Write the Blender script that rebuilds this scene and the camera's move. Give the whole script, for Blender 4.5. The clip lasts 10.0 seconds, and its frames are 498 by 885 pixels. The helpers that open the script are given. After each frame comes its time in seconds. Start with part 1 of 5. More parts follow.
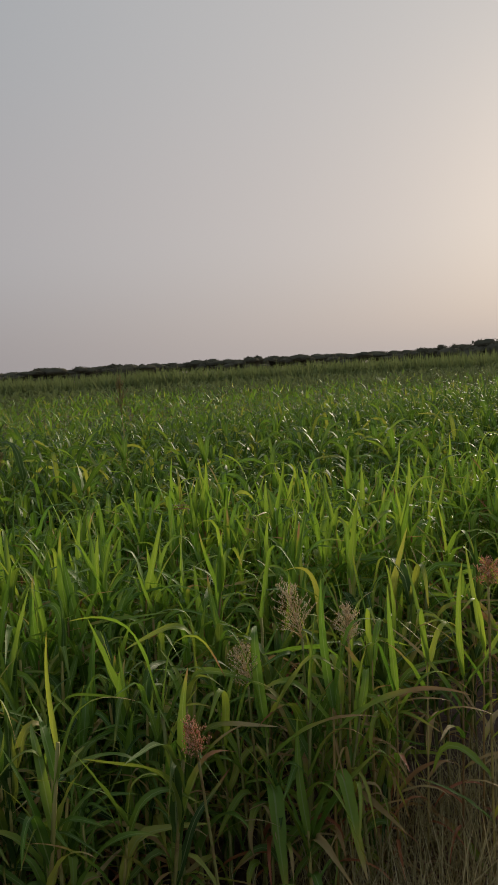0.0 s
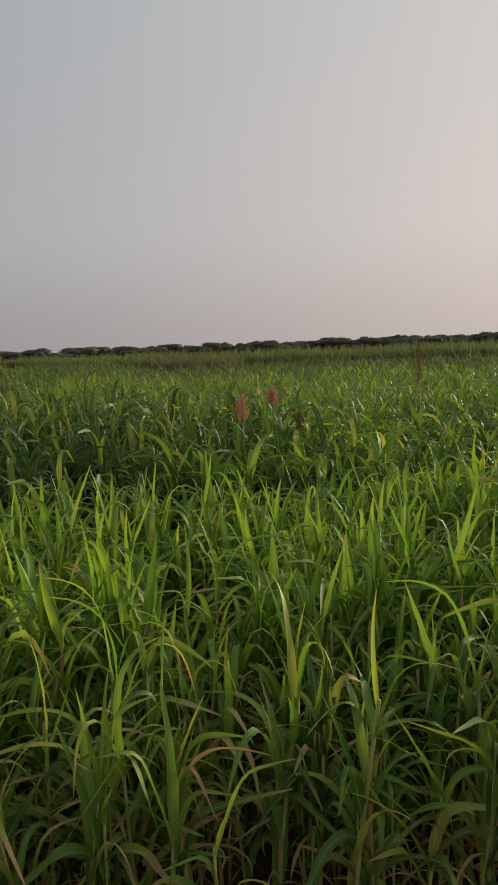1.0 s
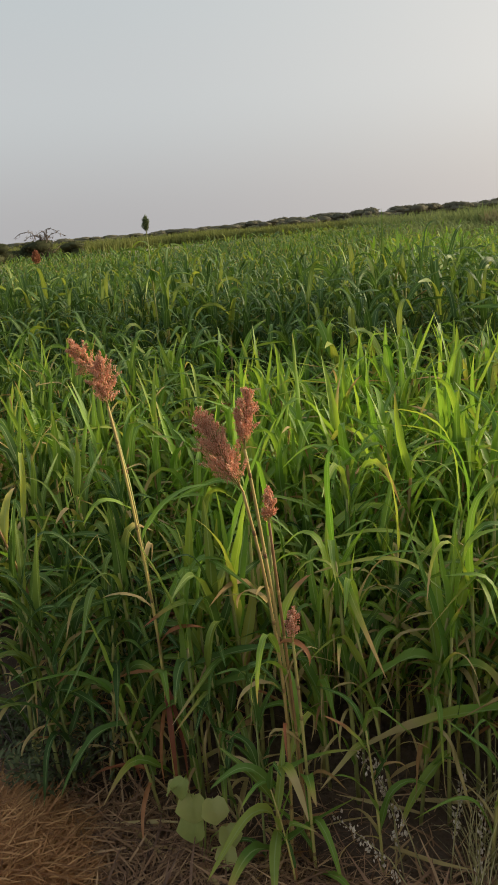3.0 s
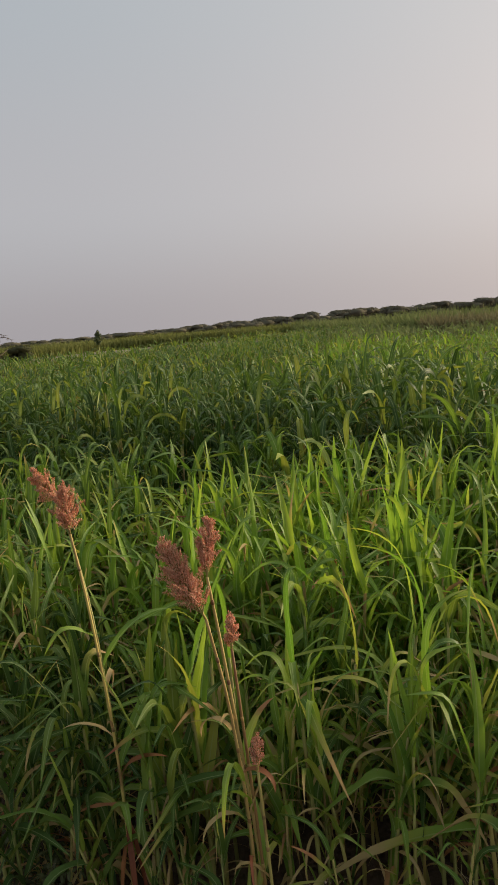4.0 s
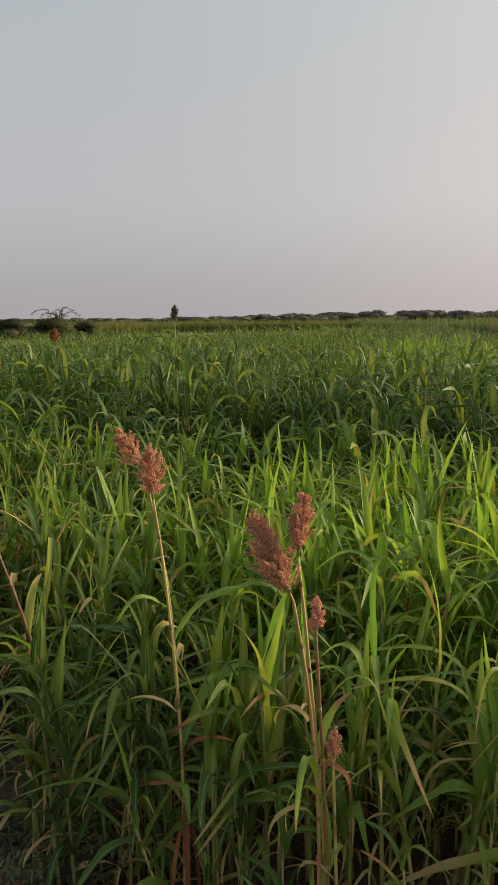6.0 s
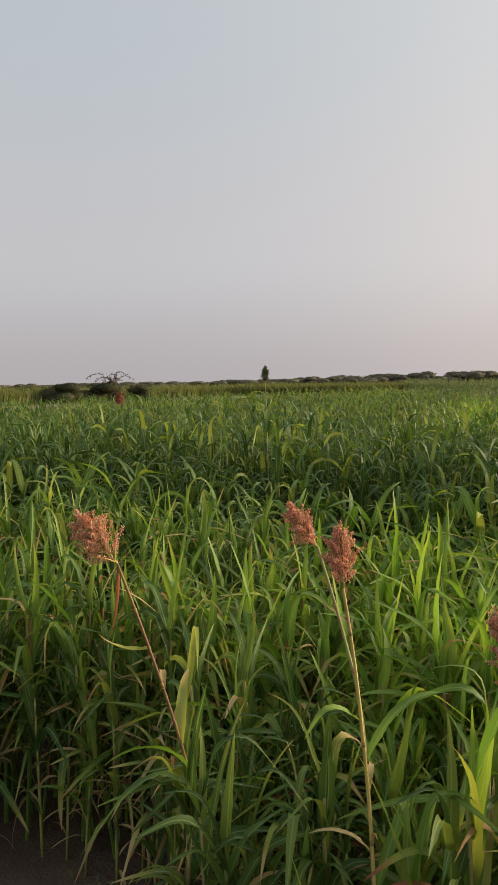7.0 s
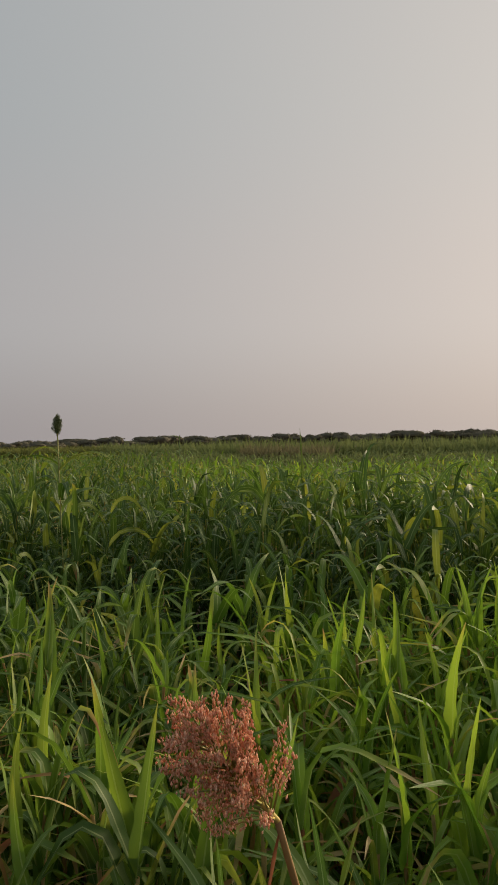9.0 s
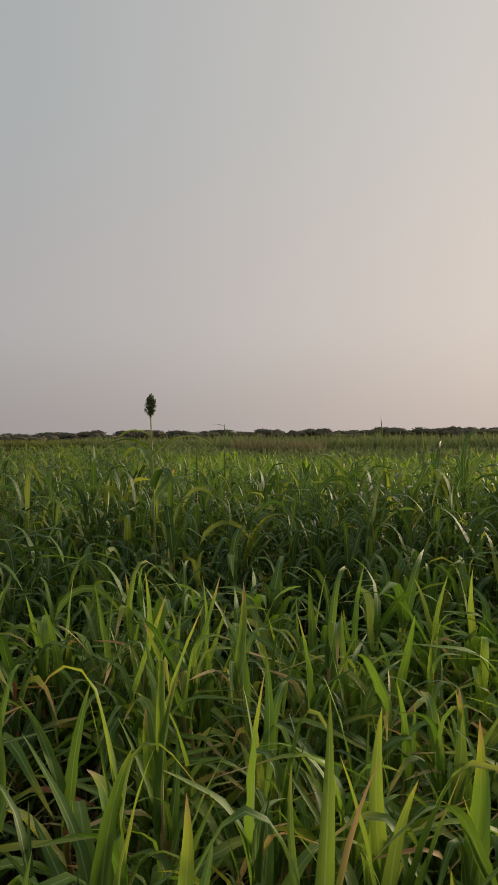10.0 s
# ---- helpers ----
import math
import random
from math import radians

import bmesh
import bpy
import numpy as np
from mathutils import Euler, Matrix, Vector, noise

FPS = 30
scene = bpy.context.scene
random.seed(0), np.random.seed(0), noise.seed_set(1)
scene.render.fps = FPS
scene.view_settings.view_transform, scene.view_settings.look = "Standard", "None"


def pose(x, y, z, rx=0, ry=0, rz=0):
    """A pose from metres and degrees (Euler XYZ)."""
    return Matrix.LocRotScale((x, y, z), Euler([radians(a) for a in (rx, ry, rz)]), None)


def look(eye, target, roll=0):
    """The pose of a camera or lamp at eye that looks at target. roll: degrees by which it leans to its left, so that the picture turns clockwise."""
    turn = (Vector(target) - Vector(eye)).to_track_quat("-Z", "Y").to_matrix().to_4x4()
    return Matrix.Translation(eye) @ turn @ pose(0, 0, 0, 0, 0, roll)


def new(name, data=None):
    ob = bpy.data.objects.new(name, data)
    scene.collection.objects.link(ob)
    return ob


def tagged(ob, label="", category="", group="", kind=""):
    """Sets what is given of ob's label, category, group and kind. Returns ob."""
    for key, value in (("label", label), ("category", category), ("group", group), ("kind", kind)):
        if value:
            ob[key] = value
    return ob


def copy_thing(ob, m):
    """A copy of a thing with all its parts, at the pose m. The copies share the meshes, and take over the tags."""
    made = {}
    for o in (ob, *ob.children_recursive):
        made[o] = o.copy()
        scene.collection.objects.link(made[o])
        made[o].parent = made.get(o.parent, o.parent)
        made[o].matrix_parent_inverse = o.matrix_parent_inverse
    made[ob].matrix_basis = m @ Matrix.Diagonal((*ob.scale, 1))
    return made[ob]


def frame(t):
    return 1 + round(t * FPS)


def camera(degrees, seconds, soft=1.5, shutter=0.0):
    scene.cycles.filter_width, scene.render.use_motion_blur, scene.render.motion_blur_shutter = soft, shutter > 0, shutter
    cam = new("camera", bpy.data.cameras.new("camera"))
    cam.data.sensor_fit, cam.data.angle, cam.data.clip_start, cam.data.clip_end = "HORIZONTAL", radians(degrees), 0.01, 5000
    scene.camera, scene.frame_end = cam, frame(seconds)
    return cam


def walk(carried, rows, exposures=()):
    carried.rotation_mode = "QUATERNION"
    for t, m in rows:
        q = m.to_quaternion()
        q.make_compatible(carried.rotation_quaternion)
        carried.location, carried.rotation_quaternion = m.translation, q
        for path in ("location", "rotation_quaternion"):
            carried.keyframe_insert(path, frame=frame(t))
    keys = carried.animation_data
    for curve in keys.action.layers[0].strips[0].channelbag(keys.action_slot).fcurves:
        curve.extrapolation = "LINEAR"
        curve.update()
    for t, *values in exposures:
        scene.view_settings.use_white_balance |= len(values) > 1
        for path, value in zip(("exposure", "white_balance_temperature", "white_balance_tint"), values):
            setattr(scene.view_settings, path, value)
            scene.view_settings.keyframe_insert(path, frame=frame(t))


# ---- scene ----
LENS = 35.85
cam = camera(LENS, 10.0, soft=0.9)
PATH = [
    (0.0, -0.000, 0.000, 1.617, -0.00, -5.89, 3.28),
    (0.5, -0.066, 0.040, 1.594, 10.27, -5.58, 2.85),
    (1.0, -0.134, 0.020, 1.591, 20.81, -7.04, 2.17),
    (1.5, -0.168, -0.014, 1.563, 29.76, -10.64, 1.07),
    (2.0, -0.177, -0.049, 1.529, 37.22, -14.83, 1.19),
    (2.5, -0.199, -0.065, 1.525, 42.30, -17.53, 3.72),
    (2.7, -0.194, -0.063, 1.517, 44.19, -17.13, 4.45),
    (3.8, -0.184, -0.115, 1.595, 41.46, -9.95, 4.78),
    (4.0, -0.166, -0.124, 1.608, 40.32, -8.77, 4.72),
    (4.5, -0.163, -0.112, 1.603, 37.87, -7.15, 3.93),
    (5.0, -0.125, -0.102, 1.601, 37.77, -7.23, 2.20),
    (5.5, -0.150, -0.078, 1.567, 40.25, -8.83, 1.05),
    (6.0, -0.309, -0.123, 1.554, 45.03, -9.18, 0.40),
    (6.2, -0.387, -0.129, 1.550, 47.75, -8.66, 0.44),
    (7.3, -0.872, -0.166, 1.545, 47.08, -2.80, 1.40),
    (7.5, -0.979, -0.149, 1.549, 43.97, -1.91, 1.83),
    (8.0, -1.304, -0.042, 1.532, 35.29, -0.35, 1.14),
    (8.5, -1.595, -0.012, 1.526, 29.24, -0.35, 0.63),
    (9.0, -1.897, 0.105, 1.484, 25.47, -0.12, 1.21),
    (9.5, -2.195, 0.157, 1.479, 24.72, 0.17, 0.50),
    (10.0, -2.678, 0.192, 1.438, 23.96, -0.47, 0.60),
]
EXPOSURES = [(0.0, -0.06, 6400, 10), (0.5, 0.17, 6540, 10), (1.0, 0.29, 6680, 10), (1.5, 0.49, 6740, 11), (2.0, 0.72, 6930, 8), (2.7, 0.95, 6800, 4), (4.0, 0.61, 6850, 12), (5.0, 0.56, 6920, 13), (5.5, 0.58, 6940, 13), (6.2, 0.76, 6870, 9), (7.4, 0.86, 6980, 13), (7.9, 0.51, 7080, 10), (8.5, 0.52, 7100, 11), (8.9, 0.34, 7080, 11), (9.3, 0.31, 7060, 11), (10.0, 0.35, 7060, 11)]
walk(cam, [(t, pose(x, y, z, 90 + pitch, roll, yaw)) for t, x, y, z, yaw, pitch, roll in PATH], EXPOSURES)

# ---- world and sun: hazy sky before sunset ----
SUN_AZ, SUN_EL = -27.0, 13.0          # degrees; azimuth counted to the left of +y
sun_way = Vector((-math.sin(radians(SUN_AZ)) * math.cos(radians(SUN_EL)), math.cos(radians(SUN_AZ)) * math.cos(radians(SUN_EL)), math.sin(radians(SUN_EL))))


def build_world():
    world = bpy.data.worlds.new("hazy_sky")
    world.use_nodes = True
    scene.world = world
    nt = world.node_tree
    nt.nodes.clear()
    N = nt.nodes.new
    L = nt.links.new
    out, bg, coord = N("ShaderNodeOutputWorld"), N("ShaderNodeBackground"), N("ShaderNodeTexCoord")
    sky = N("ShaderNodeTexSky")
    sky.sky_type, sky.sun_disc = "NISHITA", False
    sky.sun_elevation, sky.sun_rotation = radians(SUN_EL), radians(-SUN_AZ)
    sky.air_density, sky.dust_density, sky.ozone_density = 1.0, 4.0, 1.5
    sep = N("ShaderNodeSeparateXYZ")
    L(coord.outputs["Generated"], sep.inputs[0])
    ramp = N("ShaderNodeValToRGB")
    ramp.color_ramp.interpolation = "EASE"
    stops = [(0.0, HORIZON), (0.16, LOWSKY), (0.42, MIDSKY), (1.0, ZENITH)]
    while len(ramp.color_ramp.elements) < len(stops):
        ramp.color_ramp.elements.new(0.5)
    for el, (p, c) in zip(ramp.color_ramp.elements, stops):
        el.position, el.color = p, (*c, 1)
    L(sep.outputs[2], ramp.inputs[0])
    dot = N("ShaderNodeVectorMath")
    dot.operation = "DOT_PRODUCT"
    dot.inputs[1].default_value = sun_way
    L(coord.outputs["Generated"], dot.inputs[0])
    top = N("ShaderNodeMath")
    top.operation = "MAXIMUM"
    top.inputs[1].default_value = 0.0
    L(dot.outputs["Value"], top.inputs[0])
    power = N("ShaderNodeMath")
    power.operation = "POWER"
    power.inputs[1].default_value = GLOW_POWER
    L(top.outputs[0], power.inputs[0])
    glow = N("ShaderNodeVectorMath")
    glow.operation = "SCALE"
    glow.inputs[0].default_value = GLOW
    L(power.outputs[0], glow.inputs["Scale"])
    haze = N("ShaderNodeVectorMath")
    L(ramp.outputs[0], haze.inputs[0])
    L(glow.outputs[0], haze.inputs[1])
    clear = N("ShaderNodeVectorMath")
    clear.operation = "SCALE"
    clear.inputs["Scale"].default_value = 0.042
    L(sky.outputs[0], clear.inputs[0])
    both = N("ShaderNodeMix")
    both.data_type = "RGBA"
    both.inputs[0].default_value = 0.88
    L(clear.outputs[0], both.inputs[6])
    L(haze.outputs[0], both.inputs[7])
    L(both.outputs[2], bg.inputs[0])
    bg.inputs[1].default_value = SKY_STRENGTH
    L(bg.outputs[0], out.inputs[0])


HORIZON, LOWSKY, MIDSKY, ZENITH = (0.336, 0.330, 0.358), (0.404, 0.420, 0.458), (0.366, 0.420, 0.470), (0.32, 0.395, 0.48)
GLOW, GLOW_POWER, SKY_STRENGTH = (0.418, 0.325, 0.25), 2.3, 0.8
build_world()
lamp = bpy.data.lights.new("sun", "SUN")
lamp.energy, lamp.angle, lamp.color = 3.5, radians(15), (1.0, 0.84, 0.64)
sun = new("sun", lamp)
sun.matrix_world = look(sun_way * 50, (0, 0, 0))


# ---- materials ----
class Nodes:
    """A short way to write node trees."""

    def __init__(self, name):
        self.mat = bpy.data.materials.new(name)
        self.mat.use_nodes = True
        self.nt = self.mat.node_tree
        self.nt.nodes.clear()
        self.out = self.nt.nodes.new("ShaderNodeOutputMaterial")

    def add(self, kind):
        return self.nt.nodes.new(kind)

    def put(self, target, value):
        if hasattr(value, "is_output"):
            self.nt.links.new(value, target)
        else:
            target.default_value = value

    def math(self, op, a, b=0.0, clamp=False):
        n = self.add("ShaderNodeMath")
        n.operation, n.use_clamp = op, clamp
        self.put(n.inputs[0], a)
        self.put(n.inputs[1], b)
        return n.outputs[0]

    def mix(self, f, a, b):
        n = self.add("ShaderNodeMix")
        n.data_type = "RGBA"
        self.put(n.inputs[0], f)
        self.put(n.inputs[6], a if hasattr(a, "is_output") else (*a, 1))
        self.put(n.inputs[7], b if hasattr(b, "is_output") else (*b, 1))
        return n.outputs[2]

    def ramp(self, f, stops):
        n = self.add("ShaderNodeValToRGB")
        while len(n.color_ramp.elements) < len(stops):
            n.color_ramp.elements.new(0.5)
        for el, (p, c) in zip(n.color_ramp.elements, stops):
            el.position, el.color = p, (*c, 1)
        self.put(n.inputs[0], f)
        return n.outputs[0]

    def noise(self, scale, detail=3.0, where=None):
        n = self.add("ShaderNodeTexNoise")
        n.inputs["Scale"].default_value, n.inputs["Detail"].default_value = scale, detail
        if where is not None:
            self.nt.links.new(where, n.inputs["Vector"])
        return n.outputs[0]

    def surface(self, color, rough, bump=None, strength=0.3, distance=0.01, clear=0.0, clear_color=None, gloss=0.5):
        p = self.add("ShaderNodeBsdfPrincipled")
        self.put(p.inputs["Base Color"], color if hasattr(color, "is_output") else (*color, 1))
        self.put(p.inputs["Roughness"], rough)
        self.put(p.inputs["Specular IOR Level"], gloss)
        if bump is not None:
            b = self.add("ShaderNodeBump")
            b.inputs["Strength"].default_value, b.inputs["Distance"].default_value = strength, distance
            self.nt.links.new(bump, b.inputs["Height"])
            self.nt.links.new(b.outputs[0], p.inputs["Normal"])
        end = p.outputs[0]
        if clear:
            t = self.add("ShaderNodeBsdfTranslucent")
            self.put(t.inputs[0], clear_color if clear_color is not None else color)
            m = self.add("ShaderNodeMixShader")
            m.inputs[0].default_value = clear
            self.nt.links.new(end, m.inputs[1])
            self.nt.links.new(t.outputs[0], m.inputs[2])
            end = m.outputs[0]
        self.nt.links.new(end, self.out.inputs[0])
        return self.mat


def tint_of(n):
    """random, dryness and darkness of a leaf, with the object's own share of the random."""
    a = n.add("ShaderNodeAttribute")
    a.attribute_name = "tint"
    s = n.add("ShaderNodeSeparateColor")
    n.nt.links.new(a.outputs["Color"], s.inputs[0])
    info = n.add("ShaderNodeObjectInfo")
    r = n.math("FRACT", n.math("ADD", s.outputs[0], info.outputs["Random"]))
    return r, s.outputs[1], s.outputs[2]


def leaf_material():
    n = Nodes("sorghum_leaf")
    rand, dry, darkness = tint_of(n)
    uv = n.add("ShaderNodeUVMap")
    sep = n.add("ShaderNodeSeparateXYZ")
    n.nt.links.new(uv.outputs[0], sep.inputs[0])
    u, v = sep.outputs[0], sep.outputs[1]
    # the dark ramps hold darker plants and also shade put into the leaf colour
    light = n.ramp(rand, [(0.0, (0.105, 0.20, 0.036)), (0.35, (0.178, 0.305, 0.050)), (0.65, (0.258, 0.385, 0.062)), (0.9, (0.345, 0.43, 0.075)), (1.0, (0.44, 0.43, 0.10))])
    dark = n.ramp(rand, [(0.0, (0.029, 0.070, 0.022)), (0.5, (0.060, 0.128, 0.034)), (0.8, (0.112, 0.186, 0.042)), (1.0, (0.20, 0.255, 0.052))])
    green = n.mix(darkness, light, dark)
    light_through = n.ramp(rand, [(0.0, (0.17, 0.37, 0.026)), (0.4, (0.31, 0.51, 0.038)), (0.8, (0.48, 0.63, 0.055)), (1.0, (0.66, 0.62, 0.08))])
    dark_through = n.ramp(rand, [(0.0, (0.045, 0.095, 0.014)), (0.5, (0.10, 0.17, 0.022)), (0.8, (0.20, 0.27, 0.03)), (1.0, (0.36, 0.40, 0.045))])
    through_green = n.mix(darkness, light_through, dark_through)
    coord = n.add("ShaderNodeTexCoord")
    blotch = n.noise(9.0, 4.0, coord.outputs["Object"])
    fine = n.noise(60.0, 2.0, coord.outputs["Object"])
    green = n.mix(n.math("MULTIPLY", blotch, 0.3), green, (0.09, 0.13, 0.03))
    # pale midrib and fine veins along the blade
    off = n.math("ABSOLUTE", n.math("SUBTRACT", u, 0.5))
    rib = n.math("LESS_THAN", off, 0.055)
    vein = n.math("MULTIPLY", n.math("ADD", n.math("SINE", n.math("MULTIPLY", u, 90.0)), 1.0), 0.06)
    green = n.mix(vein, green, (0.20, 0.30, 0.04))
    green = n.mix(n.math("MULTIPLY", rib, 0.7), green, (0.36, 0.43, 0.17))
    # dead leaves and withered tips
    straw = n.ramp(n.math("FRACT", n.math("MULTIPLY", rand, 7.3)), [(0.0, (0.46, 0.33, 0.13)), (0.5, (0.56, 0.43, 0.20)), (0.82, (0.42, 0.25, 0.10)), (0.93, (0.34, 0.13, 0.06)), (1.0, (0.32, 0.09, 0.05))])
    tip = n.math("SUBTRACT", n.math("ADD", v, n.math("MULTIPLY", n.math("SUBTRACT", blotch, 0.5), 0.5)), n.math("SUBTRACT", 1.16, n.math("MULTIPLY", dry, 1.4)))
    withered = n.math("MULTIPLY", tip, 6.0, clamp=True)
    yellowing = n.math("MULTIPLY", n.math("ADD", tip, 0.2), 4.0, clamp=True)
    green = n.mix(n.math("MULTIPLY", yellowing, 0.65), green, (0.44, 0.41, 0.075))
    color = n.mix(withered, green, straw)
    clear = n.mix(withered, n.mix(n.math("MULTIPLY", yellowing, 0.5), through_green, (0.62, 0.55, 0.06)), (0.45, 0.28, 0.11))
    return n.surface(color, 0.54, fine, 0.25, 0.002, 0.36, clear, 0.22)


def simple_material(name, stops, rough=0.7, scale=30.0, clear=0.0, strength=0.4, distance=0.004, gloss=0.5):
    n = Nodes(name)
    rand, _, _ = tint_of(n)
    coord = n.add("ShaderNodeTexCoord")
    grain = n.noise(scale, 4.0, coord.outputs["Object"])
    wide = n.noise(scale * 0.12, 2.0, coord.outputs["Object"])
    f = n.math("ADD", n.math("MULTIPLY", rand, 0.6), n.math("ADD", n.math("MULTIPLY", grain, 0.35), n.math("MULTIPLY", n.math("SUBTRACT", wide, 0.5), 0.35)))
    return n.surface(n.ramp(f, stops), rough, grain, strength, distance, clear, None, gloss)


def stalk_material():
    n = Nodes("sorghum_stalk")
    rand, dry, _ = tint_of(n)
    coord = n.add("ShaderNodeTexCoord")
    grain = n.noise(40.0, 4.0, coord.outputs["Object"])
    patch = n.noise(7.0, 3.0, coord.outputs["Object"])
    green = n.ramp(rand, [(0.0, (0.20, 0.22, 0.06)), (0.6, (0.36, 0.33, 0.095)), (1.0, (0.52, 0.39, 0.11))])
    brown = n.ramp(grain, [(0.3, (0.10, 0.035, 0.025)), (0.7, (0.34, 0.22, 0.07))])
    spots = n.math("MULTIPLY", n.math("SUBTRACT", n.math("ADD", patch, n.math("MULTIPLY", dry, 0.3)), 0.64), 8.0, clamp=True)
    return n.surface(n.mix(n.math("MULTIPLY", spots, 0.8), green, brown), 0.72, grain, 0.3, 0.002)


def soil_material():
    n = Nodes("dry_soil")
    coord = n.add("ShaderNodeTexCoord")
    where = coord.outputs["Object"]
    mid, fine = n.noise(5.0, 5.0, where), n.noise(70.0, 4.0, where)
    near = n.ramp(mid, [(0.3, (0.085, 0.047, 0.031)), (0.55, (0.125, 0.072, 0.047)), (0.75, (0.175, 0.108, 0.072))])
    pale = n.ramp(mid, [(0.3, (0.27, 0.205, 0.15)), (0.7, (0.36, 0.28, 0.21))])
    # bare sandy track past the field
    sep = n.add("ShaderNodeSeparateXYZ")
    n.nt.links.new(where, sep.inputs[0])
    west = n.math("SUBTRACT", n.math("MULTIPLY", n.math("ADD", sep.outputs[0], n.math("MULTIPLY", sep.outputs[1], 0.75)), -0.5), 9.0, clamp=True)
    color = n.mix(west, near, pale)
    color = n.mix(n.math("MULTIPLY", fine, 0.35), color, (0.06, 0.045, 0.035))
    height = n.math("ADD", mid, n.math("MULTIPLY", fine, 0.4))
    return n.surface(color, 0.95, height, 0.8, 0.03)


LEAF, STALK, SOIL = leaf_material(), stalk_material(), soil_material()
GRAIN = simple_material("red_grain", [(0.1, (0.62, 0.26, 0.14)), (0.4, (0.85, 0.47, 0.31)), (0.75, (0.92, 0.64, 0.46)), (1.0, (0.94, 0.80, 0.60))], 0.8, 90.0, 0.5)
PALE_GRAIN = simple_material("pale_grain", [(0.1, (0.66, 0.50, 0.32)), (0.5, (0.84, 0.72, 0.50)), (1.0, (0.90, 0.86, 0.64))], 0.8, 90.0, 0.5)
BROWN_GRAIN = simple_material("brown_grain", [(0.1, (0.20, 0.12, 0.06)), (0.5, (0.34, 0.22, 0.11)), (1.0, (0.46, 0.34, 0.17))], 0.8, 90.0, 0.35)
GREEN_GRAIN = simple_material("green_grain", [(0.1, (0.05, 0.07, 0.025)), (0.6, (0.10, 0.13, 0.04)), (1.0, (0.19, 0.18, 0.07))], 0.7, 90.0)
STRAW = simple_material("straw", [(0.1, (0.09, 0.042, 0.025)), (0.4, (0.26, 0.13, 0.068)), (0.75, (0.46, 0.27, 0.14)), (1.0, (0.68, 0.49, 0.29))], 0.7, 40.0, 0.12)
GOLD_STRAW = simple_material("golden_straw", [(0.1, (0.16, 0.06, 0.02)), (0.45, (0.38, 0.17, 0.06)), (0.8, (0.55, 0.29, 0.12)), (1.0, (0.70, 0.46, 0.24))], 0.65, 40.0, 0.12)
DRY_GRASS = simple_material("dry_grass", [(0.1, (0.22, 0.185, 0.07)), (0.5, (0.44, 0.36, 0.16)), (1.0, (0.64, 0.54, 0.32))], 0.75, 40.0, 0.3)
DUSTY_LEAF = simple_material("dusty_weed_leaf", [(0.1, (0.30, 0.34, 0.09)), (0.5, (0.46, 0.48, 0.14)), (1.0, (0.58, 0.52, 0.20))], 0.6, 50.0, 0.5)
DARK_WEED = simple_material("dark_weed_leaf", [(0.1, (0.05, 0.058, 0.022)), (0.6, (0.10, 0.115, 0.04)), (1.0, (0.17, 0.175, 0.065))], 0.7, 50.0, 0.2)
SILVER = simple_material("withered_flower", [(0.1, (0.40, 0.30, 0.22)), (0.6, (0.66, 0.53, 0.41)), (1.0, (0.82, 0.72, 0.60))], 0.8, 60.0, 0.2)
RED_LEAF = simple_material("red_withered_leaf", [(0.1, (0.22, 0.06, 0.03)), (0.5, (0.38, 0.125, 0.05)), (1.0, (0.54, 0.28, 0.11))], 0.6, 40.0, 0.35)
YELLOW_STALK = simple_material("yellow_stalk", [(0.15, (0.17, 0.075, 0.03)), (0.4, (0.36, 0.23, 0.068)), (0.8, (0.46, 0.36, 0.12)), (1.0, (0.38, 0.38, 0.125))], 0.7, 14.0)
TWIG = simple_material("twig", [(0.1, (0.06, 0.045, 0.035)), (1.0, (0.16, 0.12, 0.09))], 0.85, 30.0)
# skyline leaves paler than foliage: distance haze is painted into the base colour
BUSH = simple_material("thorn_bush_leaf", [(0.1, (0.112, 0.106, 0.074)), (0.5, (0.137, 0.128, 0.09)), (1.0, (0.162, 0.15, 0.108))], 1.0, 0.5, 0.1, gloss=0.0)
THICKET = simple_material("thicket_leaf", [(0.1, (0.055, 0.06, 0.03)), (0.5, (0.085, 0.092, 0.045)), (1.0, (0.125, 0.13, 0.065))], 0.9, 0.5, 0.45, gloss=0.1)
# far crop leaf colours, lightened to stand in for haze over the distance
FAR_CROP = simple_material("far_crop_leaf", [(0.1, (0.135, 0.155, 0.045)), (0.5, (0.19, 0.21, 0.06)), (1.0, (0.25, 0.25, 0.085))], 0.8, 0.15, 0.4, gloss=0.15)
DULL_CROP = simple_material("dull_crop_leaf", [(0.1, (0.155, 0.198, 0.07)), (0.5, (0.188, 0.226, 0.082)), (1.0, (0.22, 0.245, 0.096))], 0.9, 0.15, 0.35, gloss=0.1)
BROWN_CROP = simple_material("ripe_crop_leaf", [(0.1, (0.17, 0.155, 0.078)), (0.5, (0.22, 0.20, 0.10)), (1.0, (0.265, 0.24, 0.12))], 0.85, 0.15, 0.3, gloss=0.1)


